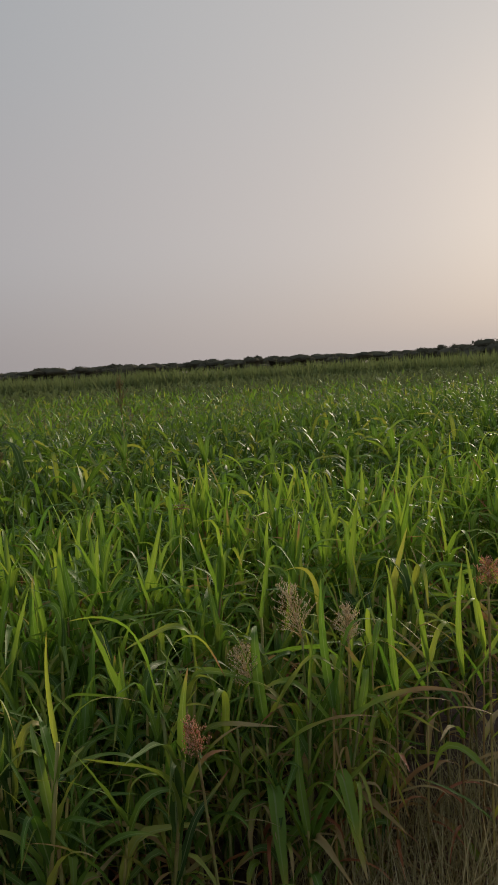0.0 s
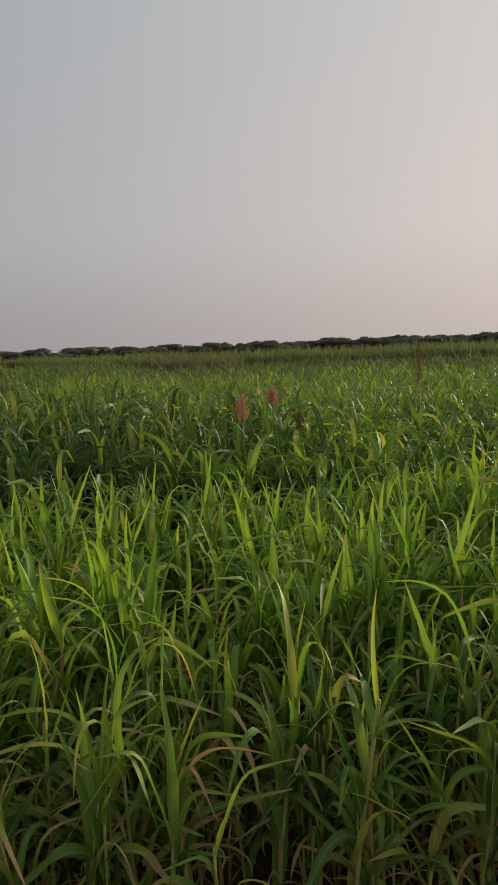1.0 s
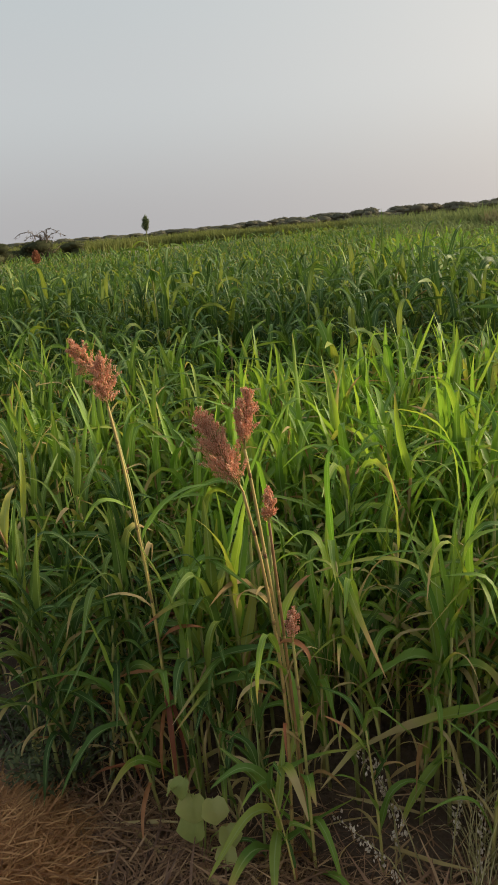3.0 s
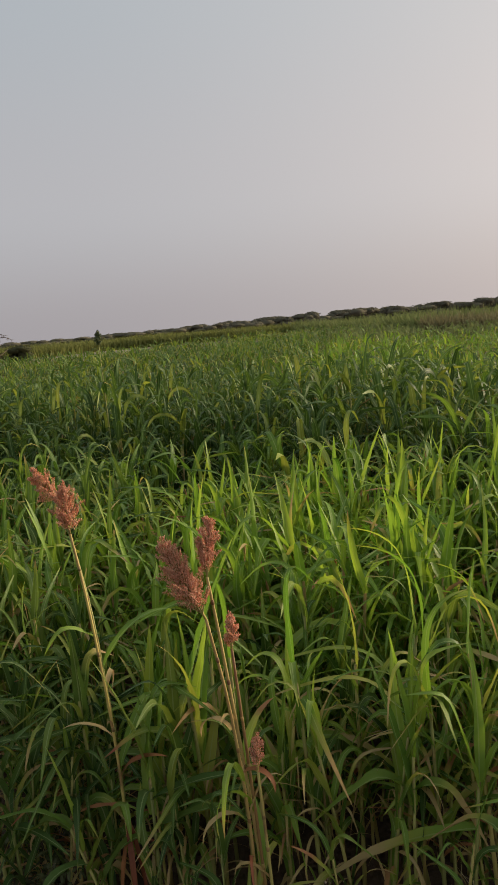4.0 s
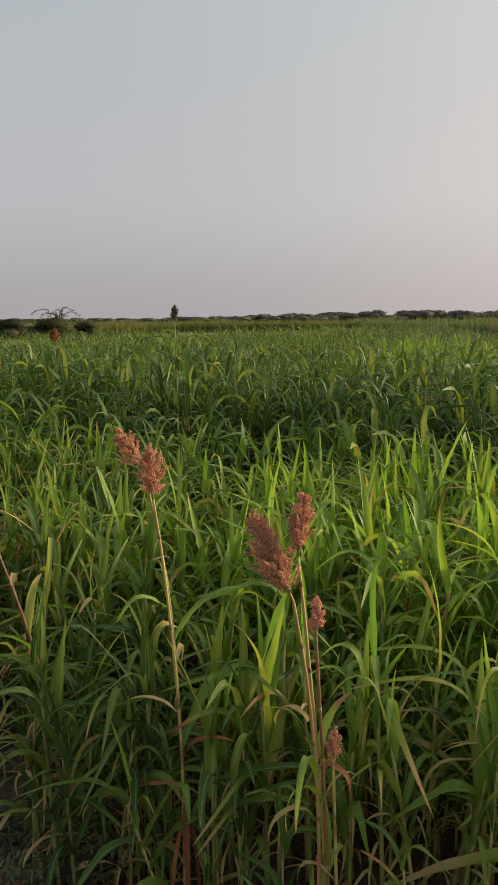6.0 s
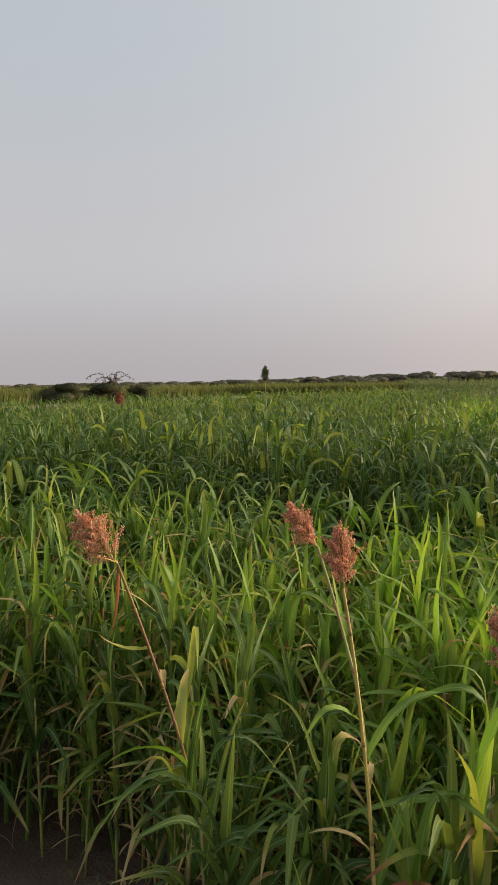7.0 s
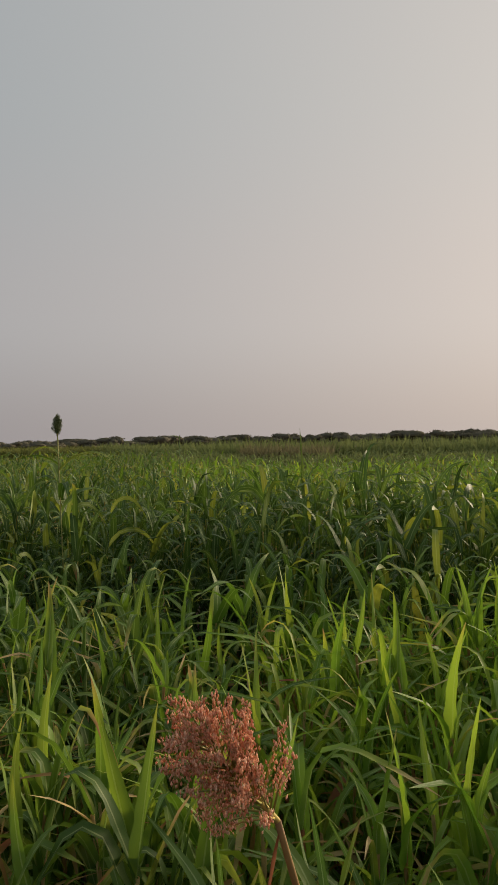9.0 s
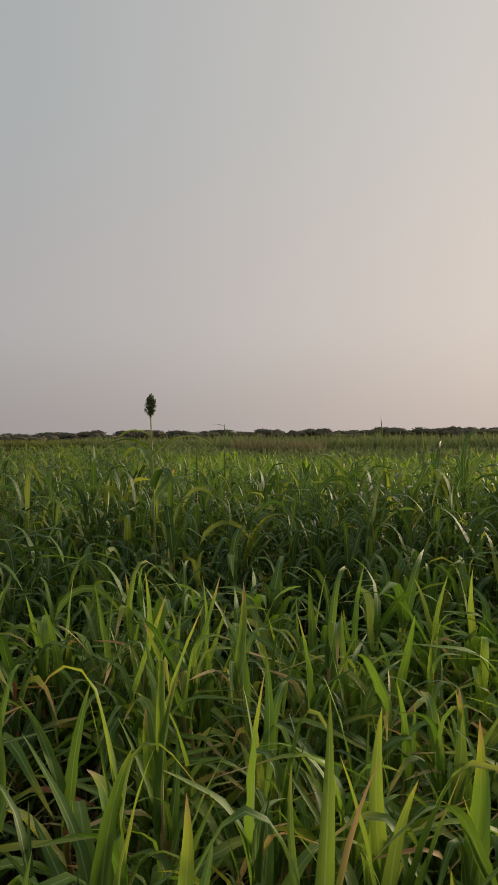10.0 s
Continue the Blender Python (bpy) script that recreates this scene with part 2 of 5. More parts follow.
# ---- mesh building ----
class Build:
    """Collects strips, tubes and grains, and turns them into one mesh."""

    def __init__(self):
        self.v, self.q, self.t, self.uv, self.tint = [], [], [], [], []
        self.n = 0

    def add(self, verts, quads=None, tris=None, uv=None, tint=(0.5, 0.0, 0.0)):
        verts = np.asarray(verts, float).reshape(-1, 3)
        k = len(verts)
        self.v.append(verts)
        if quads is not None and len(quads):
            self.q.append(np.asarray(quads, int).reshape(-1, 4) + self.n)
        if tris is not None and len(tris):
            self.t.append(np.asarray(tris, int).reshape(-1, 3) + self.n)
        self.uv.append(np.zeros((k, 2)) if uv is None else np.asarray(uv, float))
        tint = np.asarray(tint, float)
        self.tint.append(np.broadcast_to(tint, (k, 3)))
        self.n += k

    def arrays(self):
        cat = lambda a, w, kind=float: np.concatenate(a) if a else np.zeros((0, w), kind)
        return cat(self.v, 3), cat(self.q, 4, int), cat(self.t, 3, int), cat(self.uv, 2), cat(self.tint, 3)

    def mesh(self, name, material, smooth=True):
        v, q, t, uv, tint = self.arrays()
        return mesh_from(name, v, q, t, uv, tint, material, smooth)


def mesh_from(name, v, q, t, uv, tint, material, smooth=True):
    me = bpy.data.meshes.new(name)
    me.vertices.add(len(v))
    me.vertices.foreach_set("co", np.ascontiguousarray(v, np.float32).ravel())
    loops = np.concatenate([q.ravel(), t.ravel()]).astype(np.int32)
    me.loops.add(len(loops))
    me.loops.foreach_set("vertex_index", loops)
    start = np.concatenate([np.arange(len(q)) * 4, len(q) * 4 + np.arange(len(t)) * 3]).astype(np.int32)
    me.polygons.add(len(start))
    me.polygons.foreach_set("loop_start", start)
    me.update(calc_edges=True)
    if smooth:
        me.polygons.foreach_set("use_smooth", np.ones(len(start), bool))
    layer = me.uv_layers.new(name="UVMap")
    layer.data.foreach_set("uv", np.ascontiguousarray(uv[loops], np.float32).ravel())
    col = me.attributes.new("tint", "FLOAT_COLOR", "POINT")
    col.data.foreach_set("color", np.concatenate([tint, np.ones((len(tint), 1))], 1).astype(np.float32).ravel())
    me.materials.append(material)
    me.update()
    return me


def part(name, mesh, parent, label=""):
    ob = new(name, mesh)
    ob.parent = parent
    return tagged(ob, label) if label else ob


def unit(a):
    a = np.asarray(a, float)
    return a / max(np.linalg.norm(a), 1e-9)


def blade(b, base, heading, length, width, start, bend, power=1.4, twist=0.0, fold=0.25, segs=9, across=2, tint=(0.5, 0, 0), ripple=0.0, kink=None, taper=2.2, root=0.45):
    """A long arching leaf: start and bend are degrees from the vertical, at the root and added towards the tip."""
    v = np.linspace(0, 1, segs + 1)
    ang = np.radians(start + bend * v ** power)
    if kink is not None:      # a knee at kink[0], spread over kink[2], turning by kink[1] degrees
        g = np.clip((v - kink[0]) / kink[2] + 0.5, 0, 1)
        ang = ang + np.radians(kink[1]) * g * g * (3 - 2 * g)
    step = length / segs
    mid = (ang[1:] + ang[:-1]) / 2
    out = np.concatenate([[0], np.cumsum(np.sin(mid) * step)])
    up = np.concatenate([[0], np.cumsum(np.cos(mid) * step)])
    hx, hy = np.cos(heading), np.sin(heading)
    sway = np.sin(v * 2.4) * 0.06 * length * np.sin(twist * 3 + heading)
    c = np.stack([base[0] + hx * out - hy * sway, base[1] + hy * out + hx * sway, base[2] + up], 1)
    side0 = np.array([-hy, hx, 0.0])
    norm = np.stack([-hx * np.cos(ang), -hy * np.cos(ang), np.sin(ang)], 1)
    tw = twist * v
    side = side0[None] * np.cos(tw)[:, None] + norm * np.sin(tw)[:, None]
    nor = norm * np.cos(tw)[:, None] - side0[None] * np.sin(tw)[:, None]
    w = width * np.minimum(1.0, root + 2.2 * v) * np.maximum(1 - v ** taper, 0.0) ** 0.8 + 0.0006
    rows, uv = [], []
    us = np.linspace(0, 1, across + 1)
    for k, u in enumerate(us):
        x = (u - 0.5) * w
        lift = np.abs(u - 0.5) * 2 * fold * w * (1 - 0.7 * v) + ripple * width * np.sin(v * 23 + k * 2.1) * (abs(u - 0.5) * 2) * (1 - v)
        rows.append(c + side * x[:, None] + nor * lift[:, None])
        uv.append(np.stack([np.full_like(v, u), v], 1))
    verts = np.stack(rows, 1).reshape(-1, 3)
    uv = np.stack(uv, 1).reshape(-1, 2)
    k = across + 1
    i, j = np.meshgrid(np.arange(segs), np.arange(across), indexing="ij")
    a = (i * k + j).ravel()
    b.add(verts, np.stack([a, a + 1, a + k + 1, a + k], 1), None, uv, tint)


def tube(b, points, radii, sides=6, tint=(0.5, 0, 0)):
    """A round stem along points."""
    p = np.asarray(points, float)
    d = np.gradient(p, axis=0)
    d /= np.maximum(np.linalg.norm(d, axis=1, keepdims=True), 1e-9)
    ref = np.where(np.abs(d[:, 2:3]) > 0.9, np.array([[1.0, 0, 0]]), np.array([[0, 0, 1.0]]))
    a = np.cross(d, ref)
    a /= np.maximum(np.linalg.norm(a, axis=1, keepdims=True), 1e-9)
    c = np.cross(d, a)
    th = np.linspace(0, 2 * np.pi, sides, endpoint=False)
    r = np.broadcast_to(np.asarray(radii, float), (len(p),))
    ring = a[:, None] * np.cos(th)[None, :, None] + c[:, None] * np.sin(th)[None, :, None]
    verts = (p[:, None] + ring * r[:, None, None]).reshape(-1, 3)
    i, j = np.meshgrid(np.arange(len(p) - 1), np.arange(sides), indexing="ij")
    i, j = i.ravel(), j.ravel()
    n = (j + 1) % sides
    quads = np.stack([i * sides + j, i * sides + n, (i + 1) * sides + n, (i + 1) * sides + j], 1)
    last = (len(p) - 1) * sides
    caps = [(0, k + 1, k) for k in range(1, sides - 1)] + [(last, last + k, last + k + 1) for k in range(1, sides - 1)]
    uv = np.stack([np.tile(th / 6.2832, len(p)), np.repeat(np.linspace(0, 1, len(p)), sides)], 1)
    b.add(verts, quads, caps, uv, tint)


OCTA = np.array([(0.8, 0, 0), (0, 0.8, 0), (-0.8, 0, 0), (0, -0.8, 0), (0, 0, 1.9), (0, 0, -1.5)], float)
OCTA_T = np.array([(0, 1, 4), (1, 2, 4), (2, 3, 4), (3, 0, 4), (1, 0, 5), (2, 1, 5), (3, 2, 5), (0, 3, 5)])


def grains(b, centres, size, r, jitter=0.3):
    """Small seeds at the given places."""
    centres = np.asarray(centres, float)
    k = len(centres)
    s = size * r.uniform(1 - jitter, 1 + jitter, (k, 1, 1))
    turn = r.uniform(0, 6.28, k)
    tip = r.uniform(-0.7, 0.7, k)
    o = np.broadcast_to(OCTA, (k, 6, 3)).copy()
    y = o[:, :, 1] * np.cos(tip)[:, None] - o[:, :, 2] * np.sin(tip)[:, None]
    z = o[:, :, 1] * np.sin(tip)[:, None] + o[:, :, 2] * np.cos(tip)[:, None]
    x = o[:, :, 0]
    o = np.stack([x * np.cos(turn)[:, None] - y * np.sin(turn)[:, None], x * np.sin(turn)[:, None] + y * np.cos(turn)[:, None], z], 2)
    verts = (o * s + centres[:, None]).reshape(-1, 3)
    tris = (OCTA_T[None] + (np.arange(k) * 6)[:, None, None]).reshape(-1, 3)
    tint = np.repeat(np.stack([r.uniform(0, 1, k), np.zeros(k), np.zeros(k)], 1), 6, 0)
    b.add(verts, None, tris, None, tint)


def panicle(base, tip, spread, branches, per, seed_size, r):
    """Branchlets and grains of one egg-shaped seed head between two places; spread is its radius."""
    base, tip = np.asarray(base, float), np.asarray(tip, float)
    axis = tip - base
    length = np.linalg.norm(axis)
    axis /= length
    a = unit(np.cross(axis, (0.3, 0.9, 0.1)))
    c = np.cross(axis, a)
    stems, seeds = Build(), Build()
    tube(stems, [base, base + axis * length * 0.5, base + axis * length * 0.85], [0.003, 0.002, 0.001], 5, (0.6, 0.3, 0))
    spots = []
    count = branches * 2
    for k in range(count):
        f = (k + 0.5) / count
        th = k * 2.4 + r.uniform(-0.5, 0.5)
        away = a * math.cos(th) + c * math.sin(th)
        root = base + axis * length * (0.01 + 0.68 * f)
        g = min(1.06, 0.66 * f + r.uniform(0.20, 0.42))
        out = spread * max(0.06, math.sin(math.pi * min(0.97, 0.14 + 0.80 * g ** 1.1))) ** 0.75 * (r.uniform(1.0, 1.2) if r.uniform() < 0.13 else r.uniform(0.35, 1.0))
        end = base + axis * length * g + away * out + np.array([0, 0, -0.05 * out * (1 - f)])
        bow = (root + end) / 2 + axis * length * 0.03
        tube(stems, [root, bow, end], [0.0012, 0.001, 0.0006], 3, (r.uniform(), 0.3, 0))
        for _ in range(int(per * 5.0)):
            q = 0.3 + 0.74 * r.uniform() ** 0.8
            p = root * (1 - q) ** 2 + 2 * bow * q * (1 - q) + end * q * q
            spots.append(p + r.normal(0, 1, 3) * 0.0033 * (seed_size / 0.0017) * (1.3 - 0.7 * q))
    grains(seeds, spots, seed_size * 0.74, r, 0.4)
    return stems, seeds


# ---- sorghum plants ----
def plant_pieces(r, height, leaves, darkness, segs=9, across=2, width=0.05, droop=1.0, dead=0.5, yellow=0.0):
    """The stalk and leaves of one plant of that height at the origin: a list of (name, Build)."""
    pieces = []
    stem = height * r.uniform(0.62, 0.78)
    lean, to = r.uniform(0, 0.08), r.uniform(0, 6.28)
    axis = lambda z: np.array([math.cos(to) * lean * (z / stem) ** 1.5, math.sin(to) * lean * (z / stem) ** 1.5, z])
    b = Build()
    zs = np.linspace(0, stem, 5 if segs > 6 else 3)
    tube(b, [axis(z) for z in zs], np.linspace(0.0070, 0.0042, len(zs)) * (height / 1.0), 6 if segs > 6 else 4, (r.uniform(), 0.4, darkness))
    pieces.append(("stalk", b))
    turn = r.uniform(0, 6.28)
    low = 2 if leaves < 9 else 3
    for k in range(leaves):
        b = Build()
        head = turn + k * math.pi + r.normal(0, 0.5)
        tint = [r.uniform(), 0.0, float(np.clip(darkness + abs(r.normal(0, 0.3)), 0, 1))]
        kink = None
        if k < low:                     # withered, curled leaves low on the stalk
            z = stem * r.uniform(0.08, 0.72)
            length, start, bend, power = height * r.uniform(0.12, 0.28), r.uniform(20, 60), r.uniform(70, 190), r.uniform(0.8, 1.6)
            w, twist = width * r.uniform(0.18, 0.42), r.normal(0, 2.0)
            tint[1] = 1.35 if r.uniform() < dead else 0.8
        else:
            f = (k - low) / max(1, leaves - low - 1)
            z = stem * float(np.clip(0.26 + 0.74 * f ** 0.85 + r.normal(0, 0.06), 0.1, 1.0))
            if f < 0.74:                # grown leaves: stiff below, a tight knee, a hanging tip
                length, start, bend, power = height * r.uniform(0.26, 0.45), r.uniform(6, 30) * droop, r.uniform(4, 24), 1.4
                if r.uniform() < 0.76 * droop:
                    kink = (r.uniform(0.32, 0.70), r.uniform(50, 130), r.uniform(0.16, 0.6) * droop)
                else:
                    bend, power = r.uniform(40, 95), r.uniform(1.4, 2.4)
                w, twist = width * r.uniform(0.38, 1.1), r.normal(0, 0.8)
                tint[1] = 0.5 * r.uniform() ** 1.6 + 0.6 * yellow * r.uniform()
            else:                       # the fan of young leaves, some upright, some bent over
                length, start, bend, power = height * r.uniform(0.19, 0.36), r.uniform(0, 24) * droop ** 2, r.uniform(3, 28), 1.6
                if r.uniform() < 0.68 * droop:
                    kink = (r.uniform(0.36, 0.75), r.uniform(45, 130), r.uniform(0.16, 0.55) * droop)
                    length *= 1.15
                w, twist = width * r.uniform(0.38, 0.95), r.normal(0, 0.7)
                tint[1] = (0.35 * r.uniform() if r.uniform() < 0.2 else 0.0) + 0.6 * yellow * r.uniform()
        length = max(length, 0.12)
        w = min(w, length * 0.115)
        blade(b, axis(z), head, length, w, start, bend, power, twist, r.uniform(0.12, 0.5), segs, across, tint, 0.12 if segs > 6 else 0, kink, taper=r.uniform(1.15, 1.75), root=0.6)
        pieces.append(("leaf", b))
    return pieces


EDGE, ALONG, INTO = np.array([-1.84, 0.93]), np.array([0.851, 0.525]), np.array([-0.525, 0.851])


def plan(s, d):
    """A place s metres along the field's edge and d metres into the field."""
    return EDGE + np.multiply.outer(s, ALONG) + np.multiply.outer(d, INTO)


def wave(x, y, seed=0.0):
    return (np.sin(x * 0.9 + seed) * np.cos(y * 0.8 - seed * 1.7) + 0.6 * np.sin(x * 2.3 + y * 1.4 + seed * 2.0) + 0.4 * np.cos(x * 4.1 - y * 3.3 + seed)) / 2.0


def belt_start(s):
    """How far into the field the tall dark stand begins."""
    return 2.4 + 0.45 * np.clip(0.6 - s, 0, 2.6)


def crop_height(s, d, x, y):
    """Height of the crop: low and pale along the edge, taller and darker farther in."""
    t = np.clip((d - belt_start(s)) / 1.0, 0, 1)
    t = t * t * (3 - 2 * t)
    far = np.clip((d - belt_start(s) - 3.4) / 5.0, 0, 1)
    return 1.0 + 0.25 * t * (1 - 0.75 * np.clip((s - 1.8) / 1.6, 0, 1)) - 0.27 * far + 0.06 * wave(x, y, 1.3)


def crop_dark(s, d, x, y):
    # shade painted into leaf colour: the belt's flank and the crowded plants at low s
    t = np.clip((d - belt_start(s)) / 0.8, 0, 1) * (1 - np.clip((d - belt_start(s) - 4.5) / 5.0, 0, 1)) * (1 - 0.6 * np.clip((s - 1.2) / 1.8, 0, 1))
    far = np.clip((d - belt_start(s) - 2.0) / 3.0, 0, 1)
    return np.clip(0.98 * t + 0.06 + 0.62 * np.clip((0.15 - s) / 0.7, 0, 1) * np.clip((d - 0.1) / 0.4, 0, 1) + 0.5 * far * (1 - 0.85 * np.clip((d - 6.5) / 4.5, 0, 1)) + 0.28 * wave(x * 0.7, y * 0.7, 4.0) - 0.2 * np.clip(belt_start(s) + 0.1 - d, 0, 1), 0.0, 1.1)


def inside_field(x, y, s, d):
    """Within the field: past its edge, and this side of the sandy track."""
    start = np.where(s < -0.28, 0.42 + 0.12 * np.sin(s * 5), 0.06 * np.sin(s * 7.0) - 0.1 * np.clip((s - 1.3) / 0.6, 0, 1) + 0.30 * np.clip((s - 2.4) / 0.6, 0, 1))
    west = (x + 33.0) * 31.0 + (y - 3.0) * 6.0       # this side of the line from (-33, 3) to (-39, 34)
    bare = (np.arctan2(-(x + 0.4), y + 0.1) > radians(61.3)) & (np.hypot(x, y) > 36.0)   # the track's bend comes nearer
    clump = wave(x * 4.3, y * 4.3, 7.0) + 0.5 * wave(x * 8.7, y * 8.7, 2.0)      # gaps between the clumps
    return (d > start) & (west > 0) & ~bare & ((clump > np.where(d < 0.9, -0.75, np.where(d < 2.4, -0.30, -0.24))) | (d > 13))


# ---- ground ----
def build_ground():
    b = Build()
    rings = np.concatenate([np.linspace(0, 6, 61), np.geomspace(6.3, 4500, 46)])
    spokes = 144
    th = np.linspace(0, 2 * np.pi, spokes, endpoint=False)
    R, T = np.meshgrid(rings[1:], th, indexing="ij")
    x, y = R * np.cos(T) - 1.2, R * np.sin(T) + 1.0
    near = np.clip(1 - R / 8, 0, 1)
    z = near * (0.012 * wave(x * 3, y * 3, 2.0) + 0.008 * wave(x * 11, y * 11, 5.0)) - 0.012
    verts = np.concatenate([[(-1.2, 1.0, -0.012)], np.stack([x, y, z], 2).reshape(-1, 3)])
    i, j = np.meshgrid(np.arange(len(rings) - 2), np.arange(spokes), indexing="ij")
    i, j = i.ravel(), j.ravel()
    n = (j + 1) % spokes
    quads = np.stack([1 + i * spokes + j, 1 + (i + 1) * spokes + j, 1 + (i + 1) * spokes + n, 1 + i * spokes + n], 1)
    j = np.arange(spokes)
    tris = np.stack([np.zeros(spokes, int), 1 + j, 1 + (j + 1) % spokes], 1)
    b.add(verts, quads, tris)
    ob = new("ground", b.mesh("ground", SOIL))
    tagged(ob, "dark dry bare soil with a pale sandy track", "ground", kind="structure")


build_ground()


# ---- the crop ----
def scatter(s0, s1, d0, d1, spacing, r):
    """Places on a jittered grid in field coordinates."""
    s, d = np.meshgrid(np.arange(s0, s1, spacing), np.arange(d0, d1, spacing), indexing="ij")
    s = s.ravel() + r.uniform(-0.48, 0.48, s.size) * spacing
    d = d.ravel() + r.uniform(-0.48, 0.48, d.size) * spacing
    p = plan(s, d)
    keep = inside_field(p[:, 0], p[:, 1], s, d)
    return s[keep], d[keep], p[keep, 0], p[keep, 1]


def in_wedge(x, y):
    """The part of the field that lies before the path, and a margin."""
    az = np.degrees(np.arctan2(-(x + 1.2), y + 1.2))
    return (az > -33) & (az < 76)


def joined_crop(name, label, protos, x, y, height, dark, r, spread=1.0, yellow=0.0, wilt=0.85, material=None):
    """Many plants as one mesh."""
    kinds = r.integers(0, len(protos), len(x))
    V, Q, U, C, n = [], [], [], [], 0
    for k, (pv, pq, pt, puv, ptint) in enumerate(protos):
        i = np.nonzero(kinds == k)[0]
        if not len(i):
            continue
        th = r.uniform(0, 6.2832, len(i))
        h = height[i] * r.uniform(0.86, 1.10, len(i))
        w = spread * r.uniform(0.85, 1.2, len(i))
        lx, ly = r.normal(0, 0.07, len(i)), r.normal(0, 0.07, len(i))
        c, s = np.cos(th) * w, np.sin(th) * w
        X = pv[None, :, 0] * c[:, None] - pv[None, :, 1] * s[:, None] + lx[:, None] * pv[None, :, 2] + x[i][:, None]
        Y = pv[None, :, 0] * s[:, None] + pv[None, :, 1] * c[:, None] + ly[:, None] * pv[None, :, 2] + y[i][:, None]
        Z = pv[None, :, 2] * h[:, None]
        V.append(np.stack([X, Y, Z], 2).reshape(-1, 3))
        Q.append((pq[None] + (n + np.arange(len(i)) * len(pv))[:, None, None]).reshape(-1, 4))
        n += len(i) * len(pv)
        U.append(np.tile(puv, (len(i), 1)))
        t = np.tile(ptint[None], (len(i), 1, 1))
        t[:, :, 0] = (t[:, :, 0] * 0.55 + r.uniform(0, 0.45, len(i))[:, None])
        # the painted shade of the stand goes into the third tint channel
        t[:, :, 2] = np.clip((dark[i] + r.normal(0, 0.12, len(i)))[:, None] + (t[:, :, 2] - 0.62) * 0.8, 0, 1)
        t[:, :, 1] *= np.where(t[:, :, 1] > 1.0, 1.0, wilt)
        t[:, :, 1] += (np.broadcast_to(yellow, len(x))[i] * r.uniform(0, 1, len(i)))[:, None]
        C.append(t.reshape(-1, 3))
    V, Q, U, C = (np.concatenate(a) for a in (V, Q, U, C))
    ob = new(name, mesh_from(name, V, Q, np.zeros((0, 3), int), U, C, material or LEAF))
    return tagged(ob, label, "crop", kind="stuff")


def joined_proto(r, **kw):
    b = Build()
    for name, piece in plant_pieces(r, 1.0, **kw):
        v, q, t, uv, tint = piece.arrays()
        b.add(v, q, None, uv, tint)
    return b.arrays()


